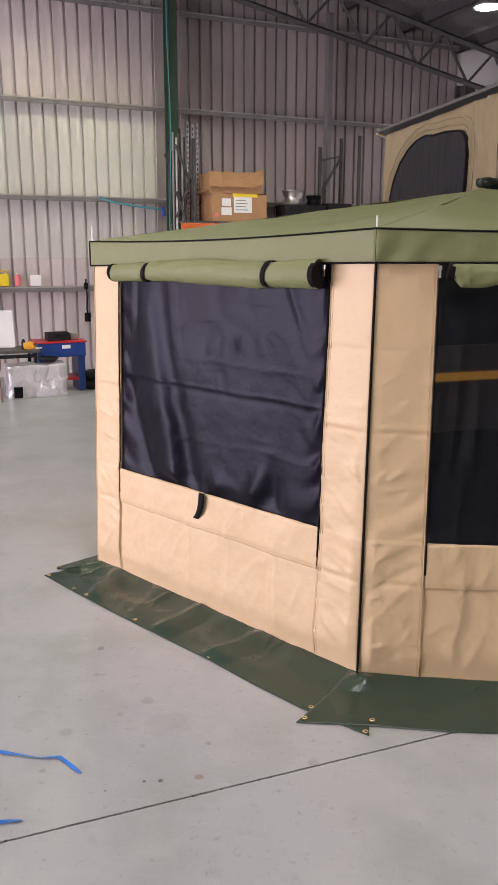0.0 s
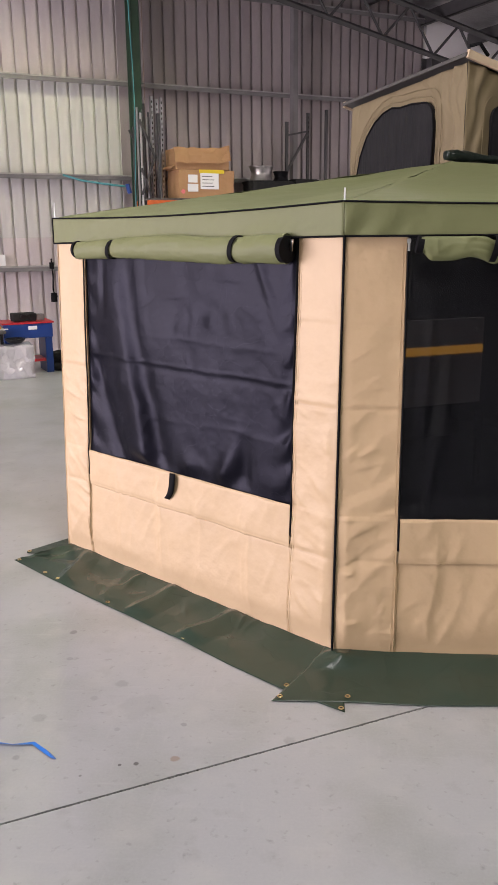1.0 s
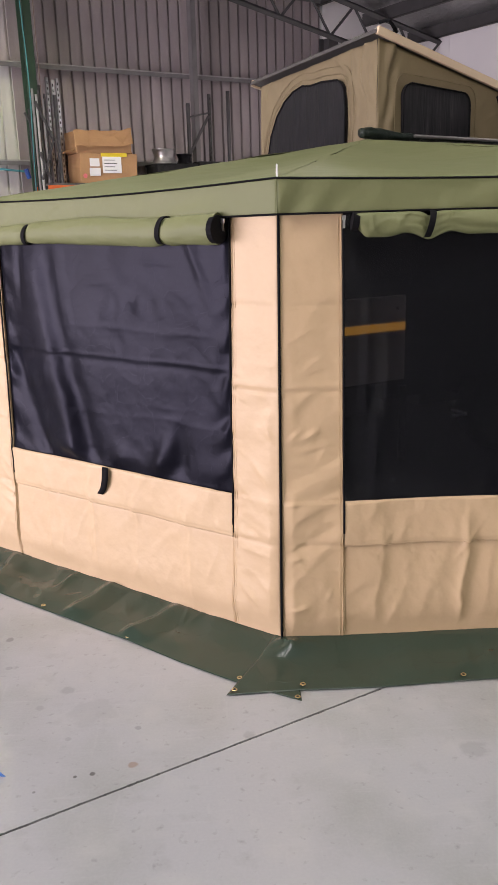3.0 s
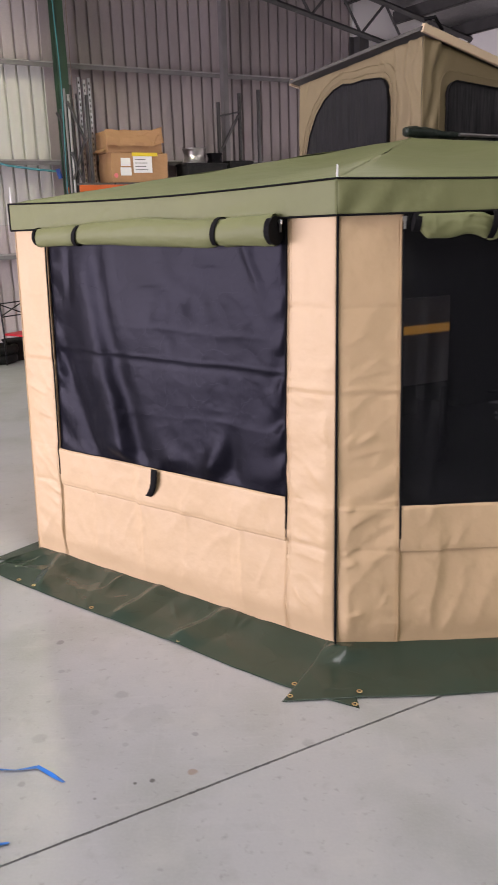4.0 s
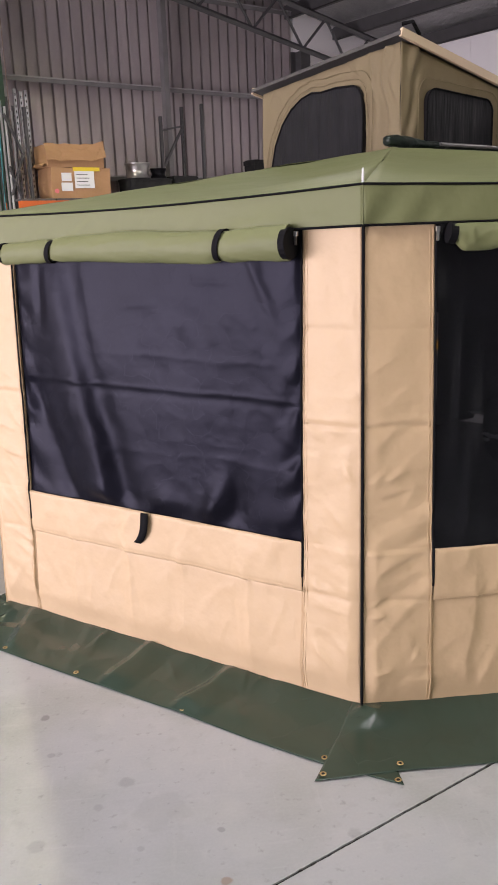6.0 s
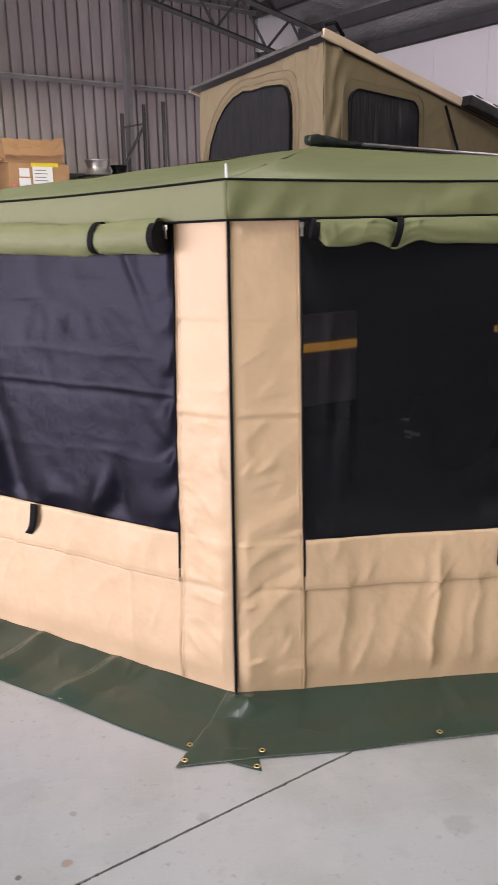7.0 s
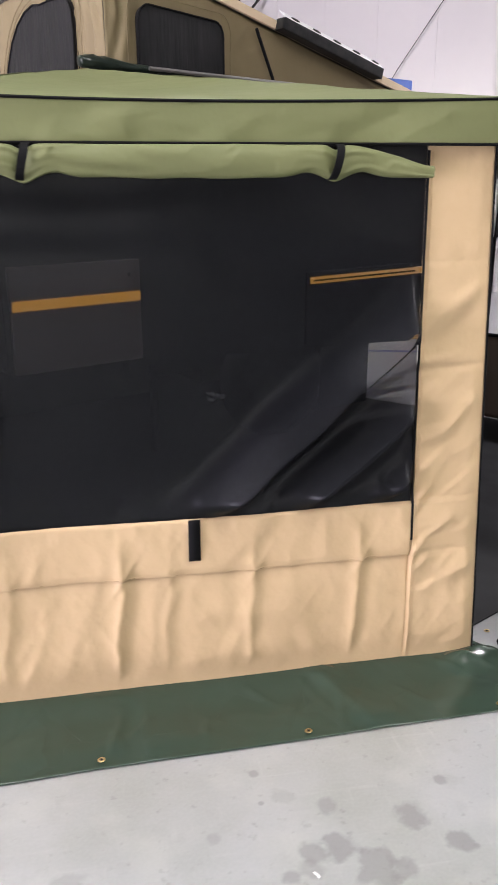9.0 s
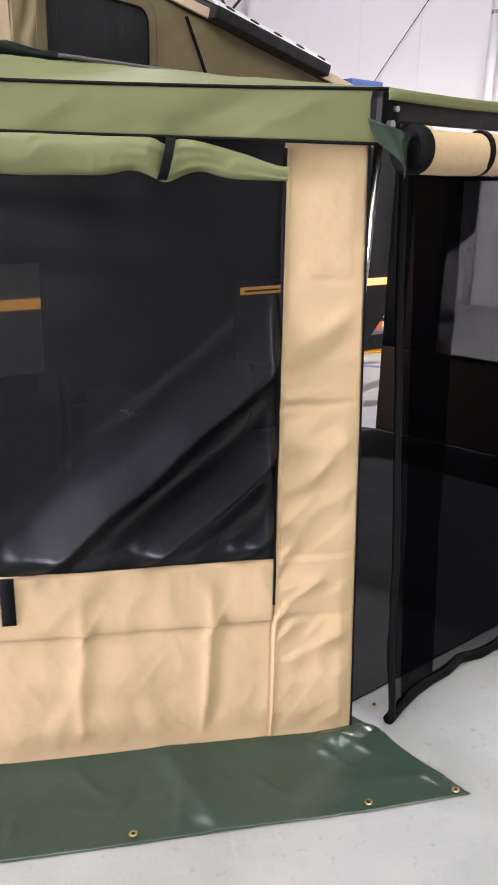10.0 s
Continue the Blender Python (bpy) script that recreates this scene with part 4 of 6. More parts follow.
def black_folds(a, z):
    """Slack of the closed black blind: hanging folds near one side, crossing fold lines, rippled edges."""
    u, w = (1.78 - a) / 1.54, (z - 0.68) / 1.1
    v = 0.006 * rub(a * 1.6, z * 1.3, 3.0, 2) + 0.004 * facet(a * 4.0, z * 4.0, 8.0) + 0.0028 * facet(a * 9, z * 10, 9.0) + 0.0030 * folded(FLAP_LINES, a, z)
    # a broad fold that hangs from the roll and swings inwards as it falls: a long slope, a crest, a hollow behind it
    c = 0.17 + 0.17 * max(0.0, 1 - w) ** 1.4 + 0.012 * rub(w * 2, 1, 4)
    d, big = u - c, 0.016 + 0.018 * smoothstep(0.75, 0.15, w)
    v += big * (smoothstep(-0.16, 0.0, d) if d < 0 else math.exp(-(d / 0.042) ** 2) - 0.35 * math.exp(-((d - 0.075) / 0.04) ** 2)) * smoothstep(1.06, 0.85, w)
    v -= 0.014 * math.exp(-((u - 0.03 - 0.30 * max(0.0, 0.52 - w)) / 0.035) ** 2) * smoothstep(0.62, 0.42, w)
    v -= 0.012 * bump2(u - 0.055, w - 0.42, 0.035, 0.14) + 0.010 * bump2(u - 0.10, w - 0.88, 0.02, 0.10)
    # a second, slighter one beside it under the roll
    d = u - 0.27 - 0.10 * (1 - w)
    v += 0.005 * smoothstep(0.45, 0.75, w) * (max(0.0, 1 + d / 0.06) if d < 0 else max(0.0, 1 - d / 0.05))
    # fold lines from packing
    fl = 1.248 + 0.006 * (a - 1) + 0.006 * rub(a * 3, 0, 5)
    v += 0.0036 * math.exp(-abs(z - fl) / 0.006) - 0.002 * math.exp(-((z - fl + 0.025) / 0.016) ** 2)
    v += 0.002 * math.exp(-abs(z - 1.385 - 0.03 * rub(a * 2, 4, 6)) / 0.013) * smoothstep(0.2, 0.4, u) * smoothstep(1.0, 0.85, u)
    v += 0.0014 * math.exp(-abs(z - 0.965 - 0.02 * rub(a * 2, 7, 6)) / 0.013) * smoothstep(0.3, 0.5, u)
    v += 0.0010 * math.exp(-abs(a - 0.80) / 0.006) * smoothstep(0.7, 0.8, z) * smoothstep(1.5, 1.4, z)
    # puffs over the lower hem and the drag fold under the roll
    v += 0.024 * bump2(u - 0.70 - 0.3 * w, w - 0.06, 0.04, 0.12) + 0.012 * bump2(u - 0.54, w - 0.03, 0.05, 0.08) - 0.008 * bump2(u - 0.80, w - 0.10, 0.03, 0.12)
    v += 0.006 * math.exp(-((a - 0.32 - (1.76 - z) * 0.1 - 0.55 * (z - 1.5)) / 0.03) ** 2) * smoothstep(1.40, 1.72, z)
    for e, k in ((0.242, 1), (1.783, -1)):
        q = math.exp(-(((a - e) * k) / 0.085) ** 2) * (0.5 + 0.8 * max(0.0, rub(z * 2.3, e, 6, 2) + 0.3))
        v += 0.007 * q * math.sin(z * 33 + (a - e) * k * 26 + 4 * rub(z * 2, e, 1))
    v += 0.010 * math.exp(-((z - 0.74) / 0.07) ** 2) * rub(a * 3.6, z * 0.6, 12.0, 2)
    tie = min(1.0, abs(a - 0.242) / 0.03, abs(1.783 - a) / 0.03)
    return v * tie


def mesh_folds(a, z):
    """Slack of the mesh window: fairly taut, with slanting folds into the lower far corner."""
    v = 0.006 * rub(a * 1.5, z * 1.5, 30.0)
    b = (a - 1.87) * 0.66 - (z - 0.95) * 0.75
    w = smoothstep(0.65, 1.25, a)
    b += 0.02 * rub(a * 2.2, z * 2.2, 4, 2)
    # three hanging folds, each a long slope that ends in a steep return
    for b0, b1, b2, high in ((-0.47, -0.275, -0.215, 0.120), (-0.215, -0.065, -0.025, 0.100), (-0.025, 0.12, 0.16, 0.090)):
        if b0 < b < b2:
            x = (b - b0) / (b1 - b0) if b < b1 else (b2 - b) / (b2 - b1)
            v += high * w * (x * x * (1.4 - 0.4 * x) if b < b1 else x * (0.5 + 0.5 * x))
    v += 0.006 * smoothstep(1.2, 1.7, a) * smoothstep(1.15, 0.9, z) * math.sin(b * 75 + 1.6 * rub(a * 1.2, z * 1.2, 9)) + 0.003 * w * facet(a * 9, z * 9, 2) + 0.0025 * facet(a * 5, z * 4, 5)
    v += 0.014 * math.exp(-((z - 0.72) / 0.06) ** 2) * rub(a * 7, 0, 19)
    for at, amp, z_mid in ((0.36, 0.012, 1.25), (0.445, 0.010, 1.15), (0.40, 0.010, 0.9)):
        v += amp * max(0.0, 1 - abs(a - at - 0.04 * (z - z_mid)) / 0.03) * math.exp(-((z - z_mid) / 0.22) ** 2)
    v += 0.004 * smoothstep(1.40, 1.6, z) * math.sin(z * 26 + a * 3 + 2 * rub(a, z, 3))
    tie = min(1.0, abs(a - 0.27) / 0.03, abs(1.878 - a) / 0.05)
    return v * tie


wall_left, _ = awning_wall(PB, PC, True, 1.0, BLACK_FLAP, black_folds, (0.565, 1.47), 1.035, -0.06, "tan canvas awning wall with a black closed window and green rolled blind", 0.25, 1.5, ((0.5, 0.007, 0.03), (0.85, 0.006, 0.03), (1.15, 0.008, 0.03), (1.5, 0.006, 0.03)))
wall_right, _ = awning_wall(PC, PD, False, 6.0, MESH, mesh_folds, (0.60, 1.54), 1.07, 0.0, "tan canvas awning wall with a black mesh window and green rolled blind", 1.0, 1.8, ((0.80, 0.016, 0.022), (0.97, 0.006, 0.02), (1.27, 0.010, 0.02), (1.66, 0.015, 0.018), (0.42, 0.006, 0.02)), 0.05)
part("corner_zip", rod([(-0.023 * (1 - z / 1.9), -0.004 - 0.066 * (1 - z / 1.9), z) for z in (0.01, 0.5, 1.0, 1.5, 1.9)], 0.0062, 6), BLACK, wall_right, "black corner zip")


NL = Vector((-0.632, -0.775))


def skirt(parent, p, q, outline, seed, label, folds, over=0.0):
    """The vinyl ground skirt: outline(a) gives for 0..1 the inner and the outer edge on the ground."""
    inv = parent.matrix_world.inverted()
    nu, nv = 220, 40
    wide = (q - p).length
    creases = fold_lines(int(seed * 10) + 21, 24, 0.0, wide, 0.05, 0.45, 90, 38, 0.17)

    def place(i, j):
        a, b = outline(i)
        g = a.lerp(b, j)
        lift = 0.030 * smoothstep(0.55, 0.12, j) + 0.004
        mid = smoothstep(0.08, 0.3, j) * smoothstep(1.0, 0.75, j)
        corner = smoothstep(0.52, 0.38, math.hypot(g.x, g.y + 0.12))
        by_wall = min(math.hypot(min(g.x, 0.0), g.y), math.hypot(min(-0.781 * g.x + 0.624 * g.y, 0.0), g.dot(NL)))
        mid *= 1 - 0.9 * corner
        lift += corner * (0.004 + 0.030 * smoothstep(0.26, 0.05, by_wall) - lift)
        lift += corner * 0.012 * facet(g.x * 5, g.y * 5, 7) * smoothstep(0.5, 0.3, math.hypot(g.x, g.y))
        lift += over
        lift += mid * (0.016 * facet(g.x * 3.0, g.y * 3.0, seed) + 0.009 * folded(creases, i * wide, j * 0.5))
        for at, lean, amp in folds:
            d = i - at - lean * (j - 0.5)
            lift += (1 - corner) * amp * max(0.0, 1 - abs(d) / (0.022 if d < 0 else 0.06)) * 1.15 * smoothstep(0.08, 0.4, j) * smoothstep(1.04, 0.85, j)
        lift += 0.045 * max(0.0, 1 - math.hypot((g.x - 2.13 - 0.3 * (g.y + 0.12)) / 0.14, (g.y + 0.12) / 0.08)) * (0.4 + facet(g.x * 16, g.y * 16, 6))
        lift += 0.042 * max(0.0, 1 - math.hypot((g.x - 0.02 - 0.4 * (g.y + 0.12)) / 0.13, (g.y + 0.13) / 0.075)) * (0.15 + facet(g.x * 19, g.y * 19, 3)) + 0.004 * mid * crease(g.x * 2.0 + g.y, g.y * 2.0 - g.x, seed)
        return inv @ Vector((g.x, g.y, max(0.003, lift))), Vector((0, 0, 1))
    return part("skirt", sheet(nu, nv, place, thick=0.0012), PVC, parent, label, smooth=True)


def line(points, t):
    """A place along a chain of 2D points, evenly by index."""
    x = t * (len(points) - 1)
    k = min(int(x), len(points) - 2)
    return Vector(points[k]).lerp(Vector(points[k + 1]), x - k)


left_skirt = skirt(wall_left, PB, PC,
    lambda i: (Vector((-1.72, 1.09)).lerp(Vector((-1.62, 1.33)).lerp(Vector((0.02, 0.02)), i), smoothstep(0, 0.07, i)), line([(-1.91, 1.0), (-1.70, 0.82), (-1.46, 0.62), (-1.21, 0.42), (-0.967, 0.23), (-0.73, 0.045), (-0.485, -0.165), (-0.24, -0.355), (0.02, -0.512)], i)), 0.4, "dark green vinyl ground skirt", ((0.16, 0.10, 0.014), (0.47, -0.06, 0.018), (0.66, -0.12, 0.022), (0.80, -0.04, 0.016), (0.33, 0.05, 0.008)))
right_skirt = skirt(wall_right, PC, PD,
    lambda i: (Vector((-0.02, 0.02)).lerp(Vector((2.17, 0.015)), i), line([(-0.285, -0.447), (0.02, -0.44), (0.36, -0.447), (0.71, -0.43), (1.06, -0.425), (1.40, -0.42), (1.75, -0.41), (2.1, -0.405), (2.44, -0.385)], i)), 2.0, "dark green vinyl ground skirt", ((0.17, -0.02, 0.016), (0.70, 0.03, 0.014), (0.42, 0.02, 0.007)), 0.002)
bm = bmesh.new()
tail = [Vector((-1.65, 1.37, 0.016)), Vector((-1.875, 1.135, 0.008)), Vector((-1.865, 1.10, 0.008)), Vector((-1.735, 1.085, 0.014)), Vector((-1.55, 1.22, 0.018))]
vs = [bm.verts.new(wall_left.matrix_world.inverted() @ v) for v in tail] + [bm.verts.new(wall_left.matrix_world.inverted() @ (v - Vector((0, 0, 0.002)))) for v in tail]
bm.faces.new(vs[:5][::-1])
bm.faces.new(vs[5:])
for k in range(5):
    bm.faces.new((vs[k], vs[(k + 1) % 5], vs[5 + (k + 1) % 5], vs[5 + k]))
part("skirt_tail", bm, PVC, wall_left)


def eyelet(parent, x, y, z):
    inv = parent.matrix_world.inverted()
    c = inv @ Vector((x, y, z))
    bm = bmesh.new()
    big = [(0.0125 * math.cos(t), 0.0125 * math.sin(t)) for t in [math.pi * k / 7 for k in range(14)]]
    outer = [bm.verts.new(c + Vector((a, b, 0.0))) for a, b in big]
    mid = [bm.verts.new(c + Vector((a * 0.75, b * 0.75, 0.003))) for a, b in big]
    inner = [bm.verts.new(c + Vector((a * 0.5, b * 0.5, 0.0005))) for a, b in big]
    for k in range(14):
        bm.faces.new((outer[k], outer[(k + 1) % 14], mid[(k + 1) % 14], mid[k]))
        bm.faces.new((mid[k], mid[(k + 1) % 14], inner[(k + 1) % 14], inner[k]))
    part("eyelet", bm, BRASS, parent, "brass eyelet", smooth=True)
    hole = bmesh.new()
    hole.faces.new([hole.verts.new(c + Vector((a * 0.5, b * 0.5, 0.0012))) for a, b in big])
    part("eyelet_hole", hole, JOINT, parent)


for x, y in ((-1.875, 0.995), (-1.66, 0.815), (-1.56, 0.735), (-1.20, 0.445), (-0.735, 0.075), (-0.225, -0.325), (0.005, -0.488)):
    eyelet(wall_left, x, y, 0.009)
eyelet(wall_left, -1.855, 1.12, 0.015)
for x, y in ((-0.250, -0.425), (0.035, -0.41), (0.712, -0.40), (1.404, -0.391), (2.11, -0.379), (2.395, -0.372)):
    eyelet(wall_right, x, y, 0.0165)

# canopy
awning = thing("awning", Matrix.Translation(HUB), "olive green fan-shaped canvas awning with black piping", "awning")
to_aw = awning.matrix_world.inverted()
CORNERS = [PA, PB, PC, PD, PE]
INSET = 0.022


def outset(p):
    d = Vector((p.x - HUB.x, p.y - HUB.y, 0)).normalized()
    return p + d * INSET


OUT = [outset(p) - Vector((0, 0, 0.035 if p is PB else 0.0)) for p in CORNERS]
BAND_LINES = {k: fold_lines(k + 31, 16, 0.0, 2.2, 0.0, 0.14, 70, 45, 0.10) + fold_lines(k + 41, 7, 1.75, 2.12, 0.0, 0.14, 35, 20, 0.12) for k in range(3)}
for k in range(4):
    a, b = OUT[k] + Vector((0, 0, Z_TOP)), OUT[k + 1] + Vector((0, 0, Z_TOP))

    def top(i, j, a=a, b=b, k=k):
        e = a.lerp(b, i)
        p = e.lerp(HUB, j)
        dip = 0.055 * math.sin(math.pi * j) * math.sin(math.pi * i) + 0.02 * math.sin(math.pi * i) * (1 - j) ** 3
        return to_aw @ (p - Vector((0, 0, dip - 0.008 * rub(p.x * 2.5, p.y * 2.5, k) - 0.016 * facet(p.x * 3.5, p.y * 3.5, k + 2) * math.sin(math.pi * i) * smoothstep(0, 0.08, j)))), Vector((0, 0, 1))
    part("canopy_panel", sheet(40, 26, top, thick=0.002), GREEN, awning, smooth=True)
    if k < 3:
        def band(i, j, a=a, b=b, k=k):
            e = a.lerp(b, i)
            d = (b - a).normalized()
            n = Vector((d.y, -d.x, 0))
            L = (b - a).length
            wav = 0.010 * rub(i * L * 3.0, j * 0.8, k + 3) + 0.018 * facet(i * L * 5 + 0.8 * j, j * 1.1, k + 9) + 0.02 * math.exp(-((1 - i) * L / 0.3) ** 2) * facet(i * L * 7 + 1.6 * j, j * 2.0, 4) * (k == 2) + 0.007 * crease(i * L * 2.2 + j * 0.3, j * 0.4, k + 5) + 0.030 * math.exp(-(i * L / 0.16) ** 2) * math.sin(i * L * 34 + 3 * j) * (k == 2)
            sagz = -0.02 * math.sin(math.pi * i) * (1 - j)
            wav += 0.006 * folded(BAND_LINES[k], i * L, 0.14 * (1 - j))
            return to_aw @ (Vector((e.x, e.y, e.z + sagz - (Z_TOP - Z_LOW + 0.004) * j)) + n * wav * (0.3 + 0.7 * j) * math.sin(math.pi * min(1, max(0, i))) ** 0.4), n
        part("valance", sheet(200, 14, band, thick=0.002), GREEN, awning, "olive green valance along the awning edge", smooth=True)
        for j in (0.0, 1.0):
            part("piping", rod([band(i / 80, j)[0] for i in range(81)], 0.005, 6), BLACK, awning, "black piping")
for k in (1, 2, 3):
    part("corner_seam", rod([to_aw @ (OUT[k] + Vector((0, 0, z))) for z in (Z_LOW - 0.003, (Z_LOW + Z_TOP) / 2, Z_TOP)], 0.006 if k == 1 else 0.003, 6), BLACK if k == 1 else GREEN, awning)
for k in range(5):
    p = OUT[k] + (HUB - OUT[k]).normalized() * 0.03 + Vector((0, 0, Z_TOP - 0.055))
    part("rafter_arm", rod([to_aw @ p, to_aw @ (HUB - Vector((0, 0, 0.065)))], 0.016, 4), BLACK_METAL, awning)
for k in (1, 2):
    p = OUT[k] + (HUB - OUT[k]).normalized() * 0.02
    part("pole_tip", rod([to_aw @ Vector((p.x, p.y, z)) for z in (2.0, 2.065, 2.088)], 0.0045, 8, taper=[0.0045, 0.0045, 0.003]), WHITE_PLASTIC, awning, "pale pole tip through the canopy")
for k in range(5):
    c = CORNERS[k]
    inn = (Vector((HUB.x, HUB.y, 0)) - c).normalized()
    f = c + inn * 0.05 if k != 3 else Vector((2.150, 0.045, 0))
    part("leg", rod([to_aw @ Vector((f.x - (0.05 * (2 - z) if k == 3 else 0), f.y, z)) for z in (0.0, 1.0, 2.0 if k != 3 else 1.9)], 0.0125, 10), STEEL, awning, "bright telescopic leg", smooth=True)

# edge beam, rolled tan door and hanging mesh beyond the last canvas wall
DE = (PE - PD).normalized()
m = wall_frame(PD, PE)
door = thing("awning_door", m, "black mesh awning door with a rolled tan canvas blind", "awning wall", "awning walls")
L_DE = (PE - PD).length
bm = box(0.0, -0.035, 1.955, L_DE, 0.0, 2.02, 0.004)
part("edge_beam", bm, BLACK_METAL, door, "black aluminium edge beam")
part("canopy_hem", sheet(60, 3, lambda i, j: (Vector((-0.03 + (L_DE + 0.03) * i, -0.052 - 0.006 * rub(i * 9, j, 3), 2.036 - 0.03 * j - 0.004 * math.sin(i * 17))), Vector((0, -1, 0))), thick=0.002), GREEN, door, "olive green canopy hem over the beam", smooth=True)
part("beam_trim", rod([(0.05, -0.04, 2.012), (L_DE, -0.04, 2.012)], 0.0035), ALU, door)
part("corner_bracket", box(-0.045, -0.045, 1.925, 0.04, 0.02, 2.03, 0.02), GLOSS_BLACK, door)
part("bolt", rod([(0.005, -0.045, 1.985), (0.005, -0.056, 1.985)], 0.008, 10), STEEL, door)
part("bolt", rod([(-0.015, -0.045, 1.945), (-0.015, -0.060, 1.945)], 0.011, 10), STEEL, door)
bm = bmesh.new()
n, sides = 40, 20
rings = []
for i in range(n + 1):
    a = 0.05 + (L_DE - 0.2) * i / n
    rings.append([bm.verts.new((a, -0.07 - 0.058 * math.cos(2 * math.pi * k / sides) * (1 + 0.05 * rub(a * 5, k * 0.3, 2)), 1.885 - 0.006 * math.sin(a * 7) + 0.06 * math.sin(2 * math.pi * k / sides))) for k in range(sides)])
for p, q in zip(rings, rings[1:]):
    for k in range(sides):
        bm.faces.new((p[k], q[k], q[(k + 1) % sides], p[(k + 1) % sides]))
bm.faces.new(rings[0])
bm.faces.new(rings[-1][::-1])
roll = part("rolled_blind", bm, TAN, door, "tan rolled-up canvas blind", smooth=True)
part("roll_end", lathe([(0.03, -0.035), (0.056, -0.035), (0.067, -0.02), (0.066, 0.012), (0.03, 0.012)], 20), BLACK, roll, "dark hem of the roll", m=Matrix.Translation((0.065, -0.07, 1.885)) @ Matrix.Rotation(radians(90), 4, "Y"))
for a in (0.36, 1.0, 1.6):
    part("strap", lathe([(0.058, -0.010), (0.064, -0.010), (0.064, 0.010), (0.058, 0.010)], 20), BLACK, roll, m=Matrix.Translation((a, -0.07, 1.885)) @ Matrix.Rotation(radians(90), 4, "Y") @ Matrix.Rotation(radians(12), 4, "X"))
# green corner flap folded over the bracket
def flap(i, j):
    p = Vector((-0.13, 1.953)).lerp(Vector((0.035, 1.912)), i).lerp(Vector((-0.085, 1.905)).lerp(Vector((0.015, 1.802)), i), j)
    return Vector((p.x, -0.075 - 0.03 * math.sin(math.pi * i * 0.9) - 0.012 * math.sin(5 * i - 2 * j) * j, p.y)), Vector((0, -1, 0))


bm = sheet(12, 10, flap, thick=0.002)
part("corner_flap", bm, PVC, door, "dark green vinyl corner flap", smooth=True)


def drape(i, j):
    start = 0.115 + 0.03 * j
    a = start + (L_DE - 0.02 - start) * i
    z = 1.86 * (1 - j) + 0.02 * j
    return Vector((a, 0.02 - (0.055 + 0.055 * math.exp(-((a - 0.16) / 0.12) ** 2)) * j + 0.02 * rub(a * 4, z * 1.5, 7) * (0.3 + j), z)), Vector((0, -1, 0))


screen = part("door_screen", sheet(50, 50, drape, thick=0.001), see_through("door_mesh", (0.002, 0.002, 0.003), 0.6, 0.50, (0.92, 0.91, 0.92), 0.0), door, "hanging black mesh screen", smooth=True)
part("screen_fold", sheet(6, 40, lambda i, j: (drape(0.02 + 0.075 * i, 0.02 + 0.96 * j)[0] - Vector((0, 0.012 + 0.004 * math.sin(9 * j), 0)), Vector((0, -1, 0))), thick=0.001), screen.data.materials[0], screen, smooth=True)
part("screen_hem", rod([drape(i / 30, 1.0)[0] for i in range(31)], 0.02, 8), BLACK, screen)
part("screen_edge", rod([drape(0.002, j / 30)[0] + Vector((0, -0.012, 0)) for j in range(31)], 0.011, 8), BLACK, screen)
eyelet(door, *(m @ Vector((0.16, -0.02, 0.03))))

# ---- camper ----
A_C = radians(25)
CU, CV = Vector((math.cos(A_C), math.sin(A_C), 0)), Vector((-math.sin(A_C), math.cos(A_C), 0))
K = Vector((1.06, 2.33, 0))
CM = Matrix.Translation(K) @ Matrix.Rotation(A_C, 4, "Z")
camper = thing("camper_trailer", CM, "charcoal pop-top camper trailer with raised tan canvas roof", "camper trailer")
CW, CL = 2.5, 3.6
bm = bmesh.new()
prof = [(-0.85, 0.74), (0.5, 0.68), (1.9, 0.59), (2.42, 0.55), (2.73, 0.97), (CL, 1.42), (CL, 2.0), (-0.85, 2.0)]
va = [bm.verts.new((x, 0.0, z)) for x, z in prof]
vb = [bm.verts.new((x, CW, z)) for x, z in prof]
bm.faces.new(va)
bm.faces.new(vb[::-1])
for k in range(len(prof)):
    bm.faces.new((va[k], vb[k], vb[(k + 1) % len(prof)], va[(k + 1) % len(prof)]))
bmesh.ops.bevel(bm, geom=bm.edges[:], offset=0.02, segments=2, affect="EDGES")
part("body", bm, CAMPER, camper)
door_panel = part("side_locker", box(-0.80, -0.03, 0.735, 0.0, -0.002, 1.33, 0.006), CAMPER_REAR, camper, "grey locker door with an amber strip")
part("amber_strip", box(-0.79, -0.037, 1.09, -0.005, -0.031, 1.145), AMBER_GLOW, door_panel, "amber strip, its brightness put in as glow")
part("locker_latch", rod([(-0.07, -0.03, 1.245), (-0.07, -0.055, 1.245)], 0.012, 12), STEEL, door_panel, "small bright latch knob")
hatch = part("side_hatch", box(1.30, -0.02, 0.66, 2.35, -0.002, 1.16, 0.006), CAMPER, camper)
part("amber_strip", box(1.33, -0.026, 1.078, 2.80, -0.002, 1.125), AMBER_GLOW, hatch, "amber strip, its brightness put in as glow")
for k in range(22):
    part("strip_joint", box(1.36 + 0.046 * k, -0.0285, 1.094, 1.40 + 0.046 * k, -0.0262, 1.106), BLACK, hatch)


